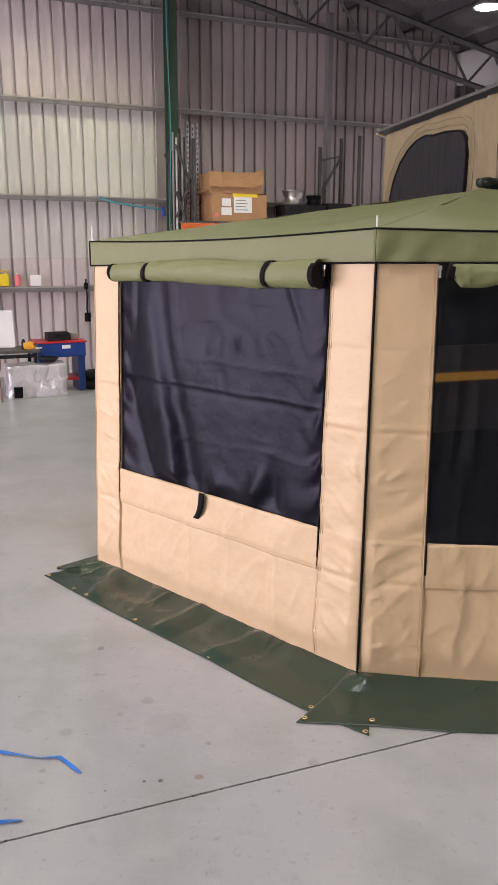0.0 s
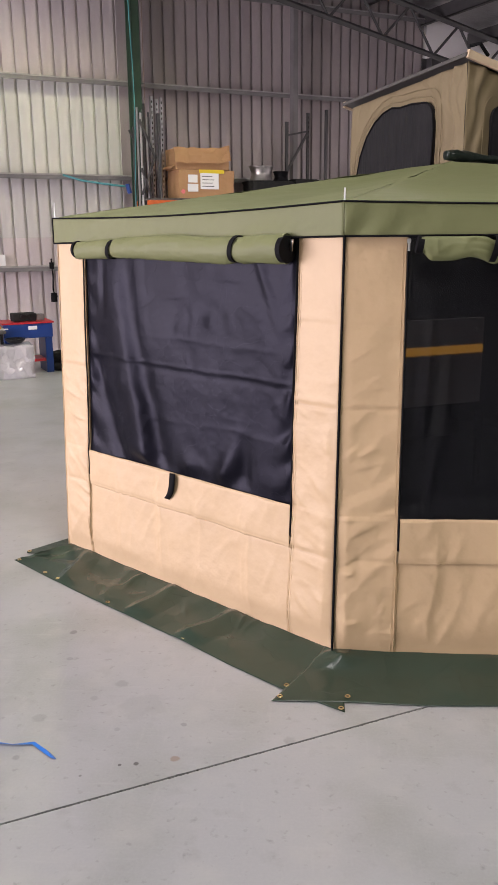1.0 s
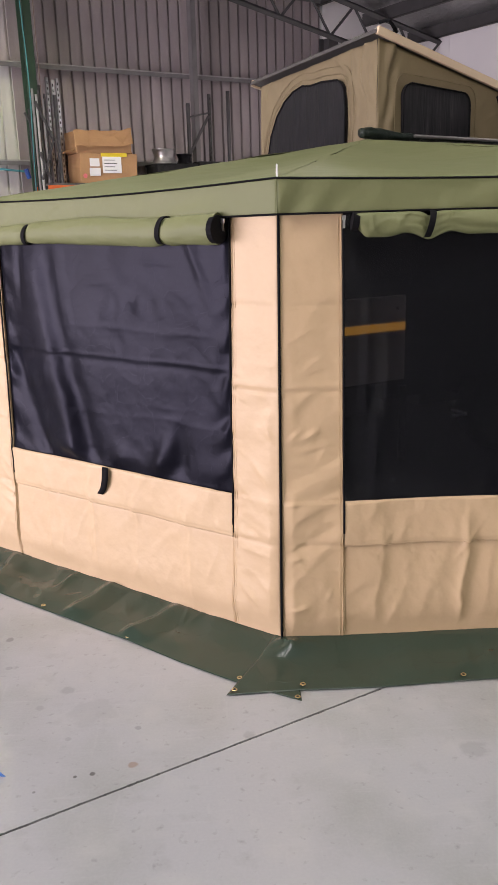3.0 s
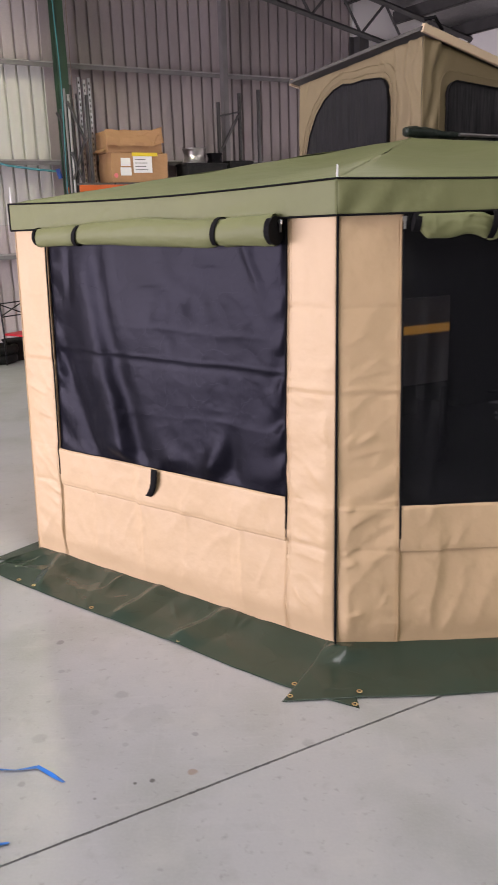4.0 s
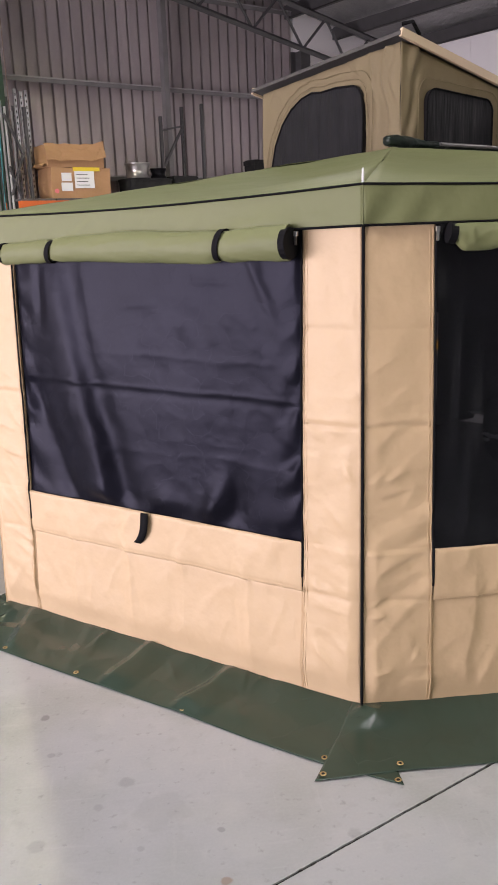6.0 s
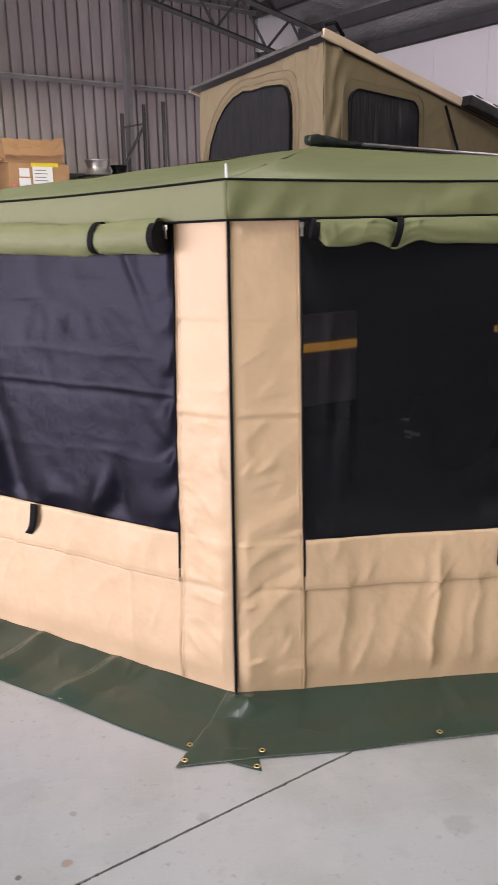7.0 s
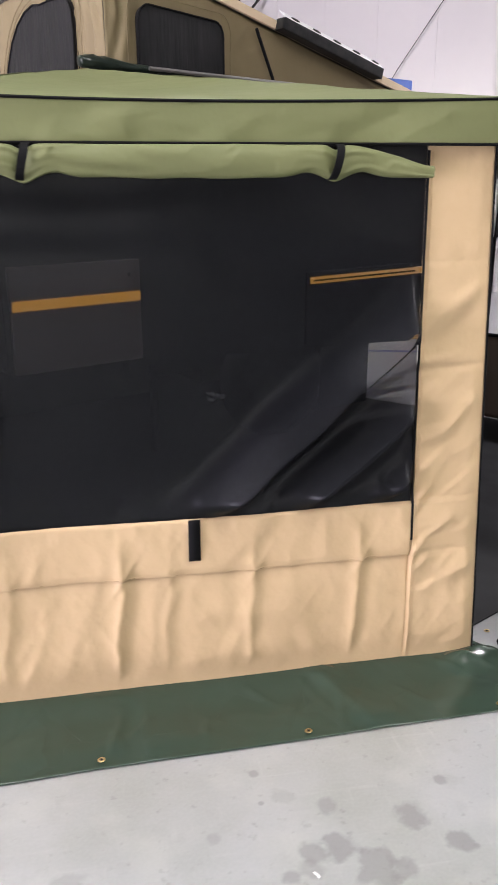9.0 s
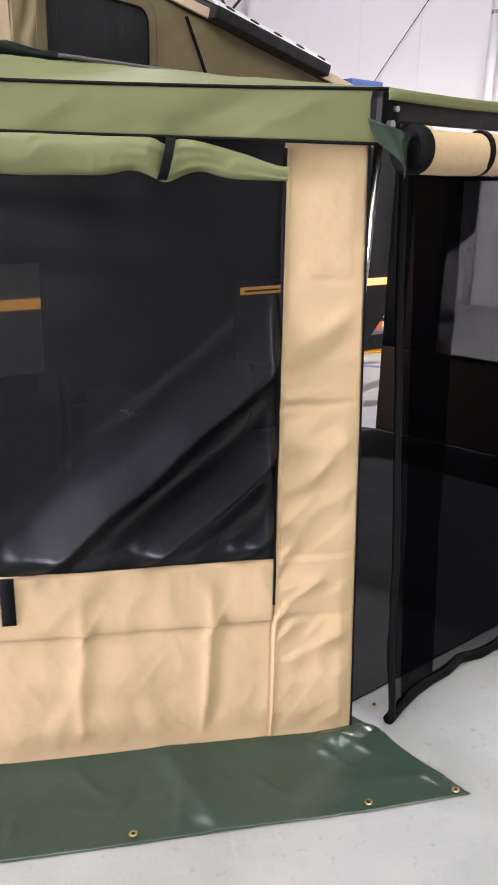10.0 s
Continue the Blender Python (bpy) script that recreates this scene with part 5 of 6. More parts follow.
def wheel(x, y, parent):
    w = part("tyre", lathe([(0.22, -0.11), (0.33, -0.125), (0.385, -0.1), (0.4, -0.05), (0.4, 0.05), (0.385, 0.1), (0.33, 0.125), (0.22, 0.11)], 40), RUBBER, parent, smooth=True, m=Matrix.Translation((x, y, 0.40)) @ Matrix.Rotation(radians(90), 4, "X"))
    part("rim", lathe([(0.06, 0.06), (0.1, 0.1), (0.2, 0.09), (0.235, 0.115), (0.235, -0.1), (0.06, -0.1)], 30), BLACK_METAL, w, smooth=True)
    return w


wheel(1.14, 0.16, camper)
wheel(1.14, CW - 0.16, camper)
part("chassis_rail", box(0.1, 0.35, 0.5, 3.5, 0.45, 0.62), BLACK_METAL, camper)
part("chassis_rail", box(0.1, CW - 0.45, 0.5, 3.5, CW - 0.35, 0.62), BLACK_METAL, camper)
part("axle", rod([(1.14, 0.1, 0.40), (1.14, CW - 0.1, 0.40)], 0.04), BLACK_METAL, camper)
# unseen black blocks added so no lit floor shows beneath the camper
part("underbody_block", box(-0.7, 1.5, 0.05, 0.95, 1.95, 0.7, 0.04), RUBBER, camper)
part("underbody_block", box(1.4, 1.5, 0.05, 1.99, 1.95, 0.62, 0.04), RUBBER, camper)
part("stone_guard", box(1.50, 0.05, 0.12, 1.99, 0.5, 0.6, 0.02), BLACK_METAL, camper)
part("drawbar", rod([(3.0, 0.5, 0.52), (4.9, CW / 2, 0.48)], 0.05, 4), BLACK_METAL, camper)
part("drawbar", rod([(3.0, CW - 0.5, 0.52), (4.9, CW / 2, 0.48)], 0.05, 4), BLACK_METAL, camper)
part("jockey_stand", rod([(4.6, CW / 2, 0.0), (4.6, CW / 2, 0.8)], 0.03), STEEL, camper)
part("stabiliser", rod([(0.25, 0.3, 0.0), (0.25, 0.3, 0.6)], 0.03, 8), BLACK_METAL, camper)
for k, (x, z) in enumerate(((0.46, 0.44), (0.5, 0.42), (0.55, 0.405), (0.47, 0.40))):
    part("recovery_shackle", rod([(x, -0.02, z), (x + 0.03, -0.04, z - 0.012), (x + 0.05, -0.02, z - 0.004)], 0.011, 6), STEEL, camper, "bright steel fitting")

# pop-top: canvas sides under a tilted lid
F0 = Vector((0.125, 0.505, 0))                      # fabric corner in camper coordinates
PW, PL_ = 1.72, 3.3
ROOF_S = math.tan(radians(15.4))


def lid_z(x, y=0.57):
    return 3.055 - ROOF_S * (x - 0.19) - 0.045 * (y - 0.57)


pop = thing("pop_top_tent", CM, "raised olive tan canvas pop-top with charcoal screens", "pop-top tent")


def pop_cloth(place_a, n, nv, mat, name, label=""):
    return part(name, sheet(n, nv, place_a, thick=0.0015), mat, pop, label, smooth=True)


END_LINES = fold_lines(51, 16, 0.0, 0.34, 2.1, 3.0, 78, 22, 0.22) + fold_lines(52, 10, 0.3, 1.7, 2.1, 3.0, 80, 50, 0.15)
SIDE_LINES = fold_lines(53, 12, 0.0, 0.25, 2.1, 3.0, 80, 30, 0.2) + fold_lines(54, 16, 0.2, 3.0, 2.05, 2.8, 60, 60, 0.16)


def rear_side(i, j):
    y = F0.y + PW * i
    z = 2.0 + (3.06 - 0.045 * PW * i - 2.0) * j
    v = 0.012 * rub(y * 3, z * 2, 4) + 0.026 * math.sin((y - F0.y) * 38 + 7 * rub(z * 2.2, y * 2, 5, 2)) * math.exp(-((y - F0.y - 0.15) / 0.13) ** 2) * smoothstep(0, 0.06, y - F0.y) * (0.4 + 0.6 * smoothstep(2.95, 2.5, z)) + 0.008 * facet(y * 5, z * 4, 9) + 0.016 * folded(END_LINES, y - F0.y, z) * smoothstep(0, 0.04, y - F0.y)
    return Vector((F0.x - v, y, z)), Vector((-1, 0, 0))


def long_side(i, j):
    x = F0.x + PL_ * i
    top = max(2.02, lid_z(x) - 0.005)
    z = 2.0 + (top - 2.0) * j
    v = (0.012 * rub(x * 3, z * 2, 14) + 0.012 * folded(SIDE_LINES, x - F0.x, z) + 0.012 * facet(x * 4, z * 4 + x, 19) + 0.018 * math.sin((x - F0.x) * 36 + 7 * rub(z * 2.3, x * 2, 15, 2)) * math.exp(-((x - F0.x - 0.1) / 0.1) ** 2)) * (1 if i > 0.02 else 0.3)
    return Vector((x, F0.y - v, z)), Vector((0, -1, 0))


def far_side(i, j):
    p, d = long_side(i, j)
    return Vector((p.x, F0.y + PW, 2.0 + (p.z - 2.0) * 0.92)), Vector((0, 1, 0))


pop_cloth(rear_side, 130, 60, POP_TAN, "canvas_end")
pop_cloth(long_side, 200, 50, POP_TAN, "canvas_side")
pop_cloth(far_side, 30, 6, POP_TAN, "canvas_side")


def window_shape(w, h, r_top, skew, n=40):
    """An outline with rounded upper corners: points from 0,0."""
    pts = [(0.0, 0.0), (w, 0.0)]
    for k in range(9):
        t = math.pi / 2 * k / 8
        pts.append((w - r_top + r_top * math.cos(t), h - r_top + r_top * math.sin(t)))
    for k in range(9):
        t = math.pi / 2 + math.pi / 2 * k / 8
        r2 = r_top * skew
        pts.append((r2 + r2 * math.cos(t), h - skew * 0.06 - r_top * 1.0 + r_top * math.sin(t)))
    return pts


def screen_panel(name, outline, to_world, nrm, mat, rise, label=""):
    bm = bmesh.new()
    c = (sum(p[0] for p in outline) / len(outline), sum(p[1] for p in outline) / len(outline))
    mid = bm.verts.new(to_world(*c) + nrm * rise)
    rim = [bm.verts.new(to_world(*p) + nrm * rise) for p in outline]
    back = [bm.verts.new(to_world(*p) - nrm * 0.01) for p in outline]
    for k in range(len(outline)):
        q = (k + 1) % len(outline)
        bm.faces.new((rim[k], rim[q], mid))
        bm.faces.new((rim[q], rim[k], back[k], back[q]))
    bmesh.ops.recalc_face_normals(bm, faces=bm.faces[:])
    return part(name, bm, mat, pop, label)


rear_to = lambda a, z: Vector((F0.x, F0.y + 1.475 - a, 2.1 + z))
outl = [(-0.12, 0.0), (1.10, 0.0), (1.12, 0.55)]
for k in range(7):
    t = math.pi / 2 * k / 6
    outl.append((0.98 + 0.13 * math.cos(t), 0.63 + 0.13 * math.sin(t)))
outl += [(0.80, 0.775), (0.62, 0.77), (0.50, 0.785), (0.36, 0.76), (0.22, 0.70), (0.09, 0.60), (-0.02, 0.45), (-0.09, 0.25)]
screen_panel("screen", outl, rear_to, Vector((-1, 0, 0)), POP_MESH, 0.034, "charcoal screen window with an arched top")
part("screen_piping", rod([rear_to(*p) + Vector((-0.036, 0, 0)) for p in outl[1:] + outl[:1]], 0.007, 6), BLACK, pop)
for grow, depth in ((0.07, 0.03), (0.16, 0.026)):
    o2 = [(0.535 + (x - 0.535) * (1 + grow), z * (1 + grow * 0.75)) for x, z in outl]
    part("canvas_seam", rod([rear_to(*p) + Vector((-depth, 0, 0)) for p in o2[1:] + o2[:1]], 0.0032, 5), POP_TAN, pop)
side_to = lambda a, z: Vector((F0.x + 0.21 + 0.92 * a, F0.y, 2.32 + 1.18 * z))
outl = []
for cx, cz, t0 in ((0.60, 0.08, -90), (0.60, 0.27, 0), (0.08, 0.31, 90), (0.08, 0.08, 180)):
    for k in range(7):
        t = radians(t0 + 15 * k)
        outl.append((cx + 0.08 * math.cos(t), cz + 0.08 * math.sin(t)))
screen_panel("screen", outl, side_to, Vector((0, -1, 0)), POP_MESH, 0.034, "charcoal screen window")
part("screen_piping", rod([side_to(*p) + Vector((0, -0.036, 0)) for p in outl + outl[:1]], 0.007, 6), BLACK, pop)
o2 = [(0.34 + (x - 0.34) * 1.22, 0.19 + (z - 0.19) * 1.28) for x, z in outl]
part("canvas_seam", rod([side_to(*p) + Vector((0, -0.02, 0)) for p in o2 + o2[:1]], 0.0032, 5), POP_TAN, pop)
part("side_strap", rod([(F0.x + 1.10, F0.y - 0.04, lid_z(F0.x + 1.1) - 0.05), (F0.x + 1.32, F0.y - 0.04, 2.25), (F0.x + 1.40, F0.y - 0.04, 2.02)], 0.011, 6), BLACK, pop, "black tie strap")

lid = part("lid", sheet(2, 1, lambda i, j: (Vector((F0.x - 0.022 + (PL_ + 0.1) * i, F0.y - 0.022 + (PW + 0.16) * j, lid_z(F0.x - 0.022 + (PL_ + 0.1) * i, F0.y - 0.022 + (PW + 0.16) * j) + 0.035)), Vector((0, 0, 1))), thick=0.022), LID_GREY, pop, "tilted grey metal roof lid")
lx0, lx1, ly0, ly1 = F0.x - 0.03, F0.x + PL_ + 0.075, F0.y - 0.03, F0.y + PW + 0.12


def bar(p, q, w, h, mat, name, parent, label=""):
    """A rectangular bar from p to q."""
    p, q = Vector(p), Vector(q)
    d = (q - p)
    mm = Matrix.Translation(p) @ d.to_track_quat("X", "Z").to_matrix().to_4x4()
    return part(name, box(0, -w / 2, -h / 2, d.length, w / 2, h / 2, min(w, h) * 0.15), mat, parent, label, m=mm)


bar((lx0, ly0, lid_z(lx0) + 0.03), (lx1, ly0, lid_z(lx1) + 0.03), 0.028, 0.055, CREAM, "side_trim", lid, "glossy cream edge trim")
bar((lx0, ly1, lid_z(lx0, ly1) + 0.025), (lx1, ly1, lid_z(lx1, ly1) + 0.025), 0.028, 0.055, CREAM, "side_trim", lid)
bar((lx0, ly0, lid_z(lx0) + 0.025), (lx0, ly1, lid_z(lx0, ly1) + 0.025), 0.02, 0.026, LID_GREY, "end_trim", lid, "grey metal edge trim")
# roof rack tray along the low half of the lid
ra, rb = 1.39, 2.33
bar((ra, ly0 - 0.05, lid_z(ra) + 0.035), (rb, ly0 - 0.05, lid_z(rb) + 0.035), 0.10, 0.075, BLACK_METAL, "rack_rail", lid, "black roof rack rail with holes")
part("rack_plate", sheet(10, 2, lambda i, j: (Vector((ra + (rb - ra) * i, ly0 - 0.098 + 0.06 * j, lid_z(ra + (rb - ra) * i) + 0.073 + 0.045 * j)), Vector((0, -0.6, 0.8))), thick=0.006), WHITE_PLASTIC, lid, "pale slotted rack plate")
for k in range(5):
    xx = ra + 0.12 + k * 0.19
    part("rack_slot", lathe([(0.034, 0), (0.034, 0.004)], 14), JOINT, lid, m=Matrix.Translation((xx, ly0 - 0.070, lid_z(xx) + 0.0955)) @ Matrix.Rotation(math.atan(ROOF_S), 4, "Y") @ Matrix.Rotation(radians(37), 4, "X") @ Matrix.Diagonal((1.1, 0.5, 1, 1)))
part("roof_lash", rod([(lx0 + 0.05, ly0 + 0.05, lid_z(lx0) + 0.09), (lx0 + 0.1, ly0, lid_z(lx0) + 0.1), (lx0 + 0.2, ly0 + 0.04, lid_z(lx0 + 0.2) + 0.09)], 0.013), BLACK, lid)

# awning bag lying along the camper's edge
bag = thing("awning_bag", Matrix.Translation(HUB), "dark green vinyl awning cover laid along the camper edge", "awning bag")
bag_pts = [(0.0, 0, 0.0), (0.06, 0, 0.02), (0.25, 0, 0.02), (0.5, 0, 0.0), (0.9, 0, -0.02), (1.5, 0, -0.03), (2.3, 0, -0.05)]
R25 = Matrix.Rotation(A_C, 3, "Z")
pts = [R25 @ Vector((a - 0.03, 0.03, z + 0.018)) for a, _, z in bag_pts]
bm = bmesh.new()
rings = []
for i in range(49):
    a = 2.3 * (i / 48) ** 1.6
    r = 0.030 + 0.018 * math.exp(-((a - 0.10) / 0.09) ** 2) - 0.014 * smoothstep(0.15, 0.7, a)
    ring = []
    for k in range(16):
        t = 2 * math.pi * k / 16
        q = r * (1 + 0.5 * (facet(a * 14 + math.cos(t), 2 * math.sin(t) + a * 5, 3) - 0.5) * smoothstep(1.0, 0.2, a))
        ring.append(bm.verts.new(R25 @ Vector((a - 0.03, 0.03 + q * 1.2 * math.cos(t), 0.038 - 0.03 * a + 0.012 * math.exp(-a / 0.2) + q * math.sin(t)))))
    rings.append(ring)
for p, q in zip(rings, rings[1:]):
    for k in range(16):
        bm.faces.new((p[k], q[k], q[(k + 1) % 16], p[(k + 1) % 16]))
bm.faces.new(rings[0])
bm.faces.new(rings[-1][::-1])
part("cover", bm, COVER, bag, "dark green crumpled vinyl cover", smooth=True)
part("rail", rod([R25 @ Vector((0.40, -0.02, 0.03)), R25 @ Vector((2.3, -0.02, -0.02))], 0.012), ALU, bag, "bright edge of the rail")

# far wall of the awning, seen through the mesh door
PF = Vector((3.42, 3.33, 0))
m = wall_frame(PF, PE)
LB = (PE - PF).length
back_wall = thing("awning_wall", m, "tan canvas awning wall coloured in its inside shade, with a black mesh window", "awning wall", "awning walls")
hang = lambda x, z: 0.008 * rub(x * 2.5, z * 1.5, 44) + 0.004 * rub(x * 8, z * 4, 47)
# these panels carry the inside shade in their colour
part("lower_panel", cloth(0.0, LB, 0.012, 0.65, 0.0, hang, step=0.03), SHADED_TAN, back_wall, smooth=True)
part("corner_panel", cloth(LB - 0.27, LB, 0.65, 1.95, 0.0, hang, step=0.03), SHADED_TAN, back_wall, smooth=True)
part("edge_panel", cloth(0.16, 0.42, 0.65, 1.95, 0.0, hang, step=0.03), SHADED_TAN, back_wall, smooth=True)
part("dark_edge_panel", cloth(0.0, 0.16, 0.65, 1.95, 0.0, hang, step=0.03), POP_MESH, back_wall, "charcoal edge strip", smooth=True)
part("window", cloth(0.42, LB - 0.27, 0.65, 1.9, -0.004, hang, step=0.04), see_through("open_mesh", (0.002, 0.0024, 0.004), 0.4, 0.76, (0.92, 0.92, 0.94), 0.3), back_wall, smooth=True)
for z in (0.65, 1.82):
    part("window_hem", rod([(0.42, -0.012, z), (LB / 2, -0.012, z), (LB - 0.27, -0.012, z)], 0.014, 6), BLACK, back_wall)
for a in (0.42, LB - 0.27):
    part("window_hem", rod([(a, -0.012, z) for z in (0.65, 1.3, 1.9)], 0.012, 6), BLACK, back_wall)

# unseen walls added to keep light out of the awning, and its ground shade sheet
for p, q in ((PA, PB), (Vector((0.2, 4.2, 0)), PA)):
    blocking_wall = thing("awning_wall", wall_frame(p, q), "unseen tan canvas wall added to keep light out of the awning", "awning wall", "awning walls")
    part("panel", cloth(0.0, (q - p).length - 0.01, 0.012, 2.0, 0.0, hang, step=0.05), TAN, blocking_wall, smooth=True)
# dark sheet added on the floor to carry the shade inside the awning
ground_shade = thing("ground_shade", Matrix.Identity(4), "added dark grey sheet carrying the ground shade under the awning and camper", "ground mat")
part("mat", slab([(-1.5, 1.4), (0.05, 0.06), (2.1, 0.06), (4.9, 1.56), (4.1, 2.6), (3.47, 3.32), (3.29, 3.42), (2.88, 3.83), (1.6, 5.2), (-1.6, 3.3)], 0.002, 0.007), SHADE_GREY, ground_shade)

# ---- racking along the gable wall ----
rack = thing("pallet_rack", shed_m(0, 0.3), "orange and galvanised pallet racking against the wall", "racking")
for s, y, h in ((-0.28, 0.0, 3.55), (-0.12, -0.02, 3.9), (0.03, 0.0, 4.02), (0.10, -0.04, 3.98), (0.17, -0.06, 4.0), (-0.05, -0.5, 3.7), (2.93, 0.0, 3.92), (2.97, -0.55, 3.9)):
    bm = box(s - 0.022, y - 0.022, 0, s - 0.016, y + 0.022, h)
    box(s - 0.022, y - 0.022, 0, s + 0.022, y - 0.016, h, bm=bm)
    part("upright", bm, STEEL if 0 < s < 1 else TRUSS, rack, "slotted galvanised upright")
for s, y, h in ((0.03, 0.0, 4.02), (0.10, -0.04, 3.98), (0.17, -0.06, 4.0), (2.93, 0.0, 3.92)):
    bm = bmesh.new()
    for k in range(19):
        box(s - 0.006, y - 0.024, h - 0.1 - k * 0.08, s + 0.008, y - 0.0215, h - 0.06 - k * 0.08, bm=bm)
    tagged(part("upright_slots", bm, JOINT, rack), "dark slots in the upright", kind="stuff")
for a, b in (((-0.36, 0, 3.5), (-0.08, -0.02, 2.95)), ((-0.3, 0, 3.2), (-0.02, -0.02, 2.5)), ((-0.3, -0.3, 2.6), (0.0, -0.3, 1.9)), ((-0.3, -0.3, 1.9), (0.0, -0.3, 1.2))):
    bar(a, b, 0.04, 0.03, TRUSS, "brace", rack)
for s, y, h, mat in ((-0.33, -0.30, 3.80, ALU), (-0.285, -0.33, 3.72, STEEL), (-0.235, -0.30, 3.78, TRUSS), (-0.19, -0.34, 3.66, ALU), (-0.14, -0.28, 3.74, TRUSS)):
    part("upright", rod([(s, y, 0.0), (s + 0.01, y, h)], 0.019, 8), mat, rack, "bare steel pole leaning in the rack")
for a, b in (((-0.31, -0.36, 3.62), (-0.06, -0.36, 3.05)), ((-0.06, -0.36, 3.1), (-0.3, -0.36, 2.5)), ((-0.3, -0.36, 2.9), (-0.1, -0.36, 2.3))):
    bar(a, b, 0.05, 0.03, TRUSS, "brace", rack)
for y in (0.0, -0.58):
    for z in (1.1, 2.36):
        bar((-0.3, y, z), (3.0, y, z), 0.05, 0.10, ORANGE_STEEL, "beam", rack, "orange steel beam")
for z in (1.15, 2.41):
    for k in range(6):
        part("deck_board", box(-0.26 + k * 0.545, -0.6, z, 0.26 + k * 0.545, 0.02, z + 0.03, 0.003), DARK_WOOD, rack)
bar((2.45, -0.1, 2.44), (2.45, -0.1, 3.74), 0.05, 0.05, TRUSS, "post", rack)
bar((2.45, -0.1, 3.52), (2.85, -0.1, 3.6), 0.03, 0.03, TRUSS, "brace", rack)
bar((2.85, -0.1, 3.55), (2.45, -0.1, 2.92), 0.03, 0.04, TRUSS, "brace", rack)


def carton(name, s0, s1, y0, y1, z0, z1, label, flaps, seed):
    c = thing(name, shed_m((s0 + s1) / 2, 0.3, z0), label, "cardboard box", "cartons on the rack")
    w, h = (s1 - s0) / 2, z1 - z0
    d0, d1 = y0, y1
    bm = box(-w, d0, 0, w, d1, h)
    bmesh.ops.subdivide_edges(bm, edges=bm.edges[:], cuts=7, use_grid_fill=True)
    for v in bm.verts:
        v.co += Vector((0.012 * rub(v.co.x * 2, v.co.z * 3, seed), 0.015 * rub(v.co.x * 3, v.co.z * 3, seed + 3), 0.012 * rub(v.co.x * 3, v.co.y * 3, seed + 6) * (v.co.z > h * 0.3)))
    part("carton", bm, CARDBOARD, c, smooth=False)
    return c, w, h


box_low, w, h = carton("cardboard_box", 0.25, 1.21, -0.56, -0.06, 2.445, 2.88, "large brown cardboard carton with white labels on the rack", False, 1)
part("label", box(-0.33, -0.578, 0.24, -0.17, -0.574, 0.36), PAPER, box_low, "white paper label")
part("label", box(-0.12, -0.578, 0.14, 0.20, -0.574, 0.40), PAPER, box_low, "white paper label")
part("label", box(-0.34, -0.578, 0.10, -0.16, -0.574, 0.22), PAPER, box_low, "white paper label")
part("tape_strip", box(-0.14, -0.580, 0.385, 0.30, -0.5765, 0.44), YELLOW, box_low, "yellow printed tape")
part("sticker", lathe([(0.035, 0), (0.035, 0.003)], 16), PINK, box_low, "round pink sticker", m=Matrix.Translation((-0.42, -0.577, 0.10)) @ Matrix.Rotation(radians(90), 4, "X"))
for k in range(4):
    part("text_bar", box(-0.09, -0.5795, 0.18 + k * 0.05, 0.12 - 0.03 * (k % 2), -0.5785, 0.19 + k * 0.05), TRUSS, box_low)
box_up, w, h = carton("cardboard_box", 0.21, 1.13, -0.54, -0.08, 2.885, 3.20, "opened brown cardboard carton with torn flaps on another carton", True, 7)
part("flap", sheet(24, 8, lambda i, j: (Vector((-w - 0.04 + (2 * w + 0.03) * i, -0.56 - 0.05 * j - 0.05 * facet(i * 5, j * 2, 3), 0.33 + 0.05 * smoothstep(0.8, 1.0, i) - 0.24 * j + 0.03 * rub(i * 3, 2, 9) + 0.03 * rub(i * 5, 7, 9) * j)), Vector((0, -1, 0))), thick=0.005), CARDBOARD, box_up)
part("flap", sheet(4, 3, lambda i, j: (Vector((w - 0.02 + 0.07 * j, -0.5 + 0.4 * i, 0.1 - 0.12 * j)), Vector((1, 0, 0))), thick=0.005), CARDBOARD, box_up)
part("flap", sheet(4, 3, lambda i, j: (Vector((-w - 0.02 - 0.05 * j, -0.5 + 0.4 * i, 0.06 - 0.05 * j)), Vector((-1, 0, 0))), thick=0.005), CARDBOARD, box_up)


def wheel_rim(s, off, z, r, h, mat, label):
    """A bare car wheel lying flat: two flanges, bead seats, a drop centre, a dished disc with holes' rims."""
    p = thing("wheel_rim", shed_m(s, off, z), label, "wheel rim", "wheel rims on the rack")
    part("barrel", lathe([(r * 0.98, 0.0), (r, 0.006), (r * 0.99, 0.016), (r * 0.93, 0.022), (r * 0.92, h * 0.22), (r * 0.80, h * 0.36), (r * 0.80, h * 0.55), (r * 0.91, h * 0.72), (r * 0.92, h - 0.03), (r * 0.99, h - 0.022), (r, h - 0.008), (r * 0.985, h), (r * 0.95, h - 0.004), (r * 0.88, h - 0.03), (r * 0.76, h * 0.55), (r * 0.76, h * 0.36), (r * 0.9, 0.01)], 40), mat, p, smooth=True)
    part("disc", lathe([(r * 0.2, h * 0.62), (r * 0.22, h * 0.66), (r * 0.5, h * 0.70), (r * 0.77, h * 0.5), (r * 0.77, h * 0.47), (r * 0.5, h * 0.66), (r * 0.2, h * 0.6)], 40), mat, p, smooth=True)


def crate(name, s, off, z, w, d, h, mat, label, category):
    c = thing(name, shed_m(s, off, z), label, category)
    part("tray", box(-w / 2, -d / 2, 0, w / 2, d / 2, h, min(w, h) * 0.08), mat, c)
    part("rim", box(-w / 2 - 0.01, -d / 2 - 0.01, h * 0.86, w / 2 + 0.01, d / 2 + 0.01, h * 0.97, 0.004), mat, c)
    return c


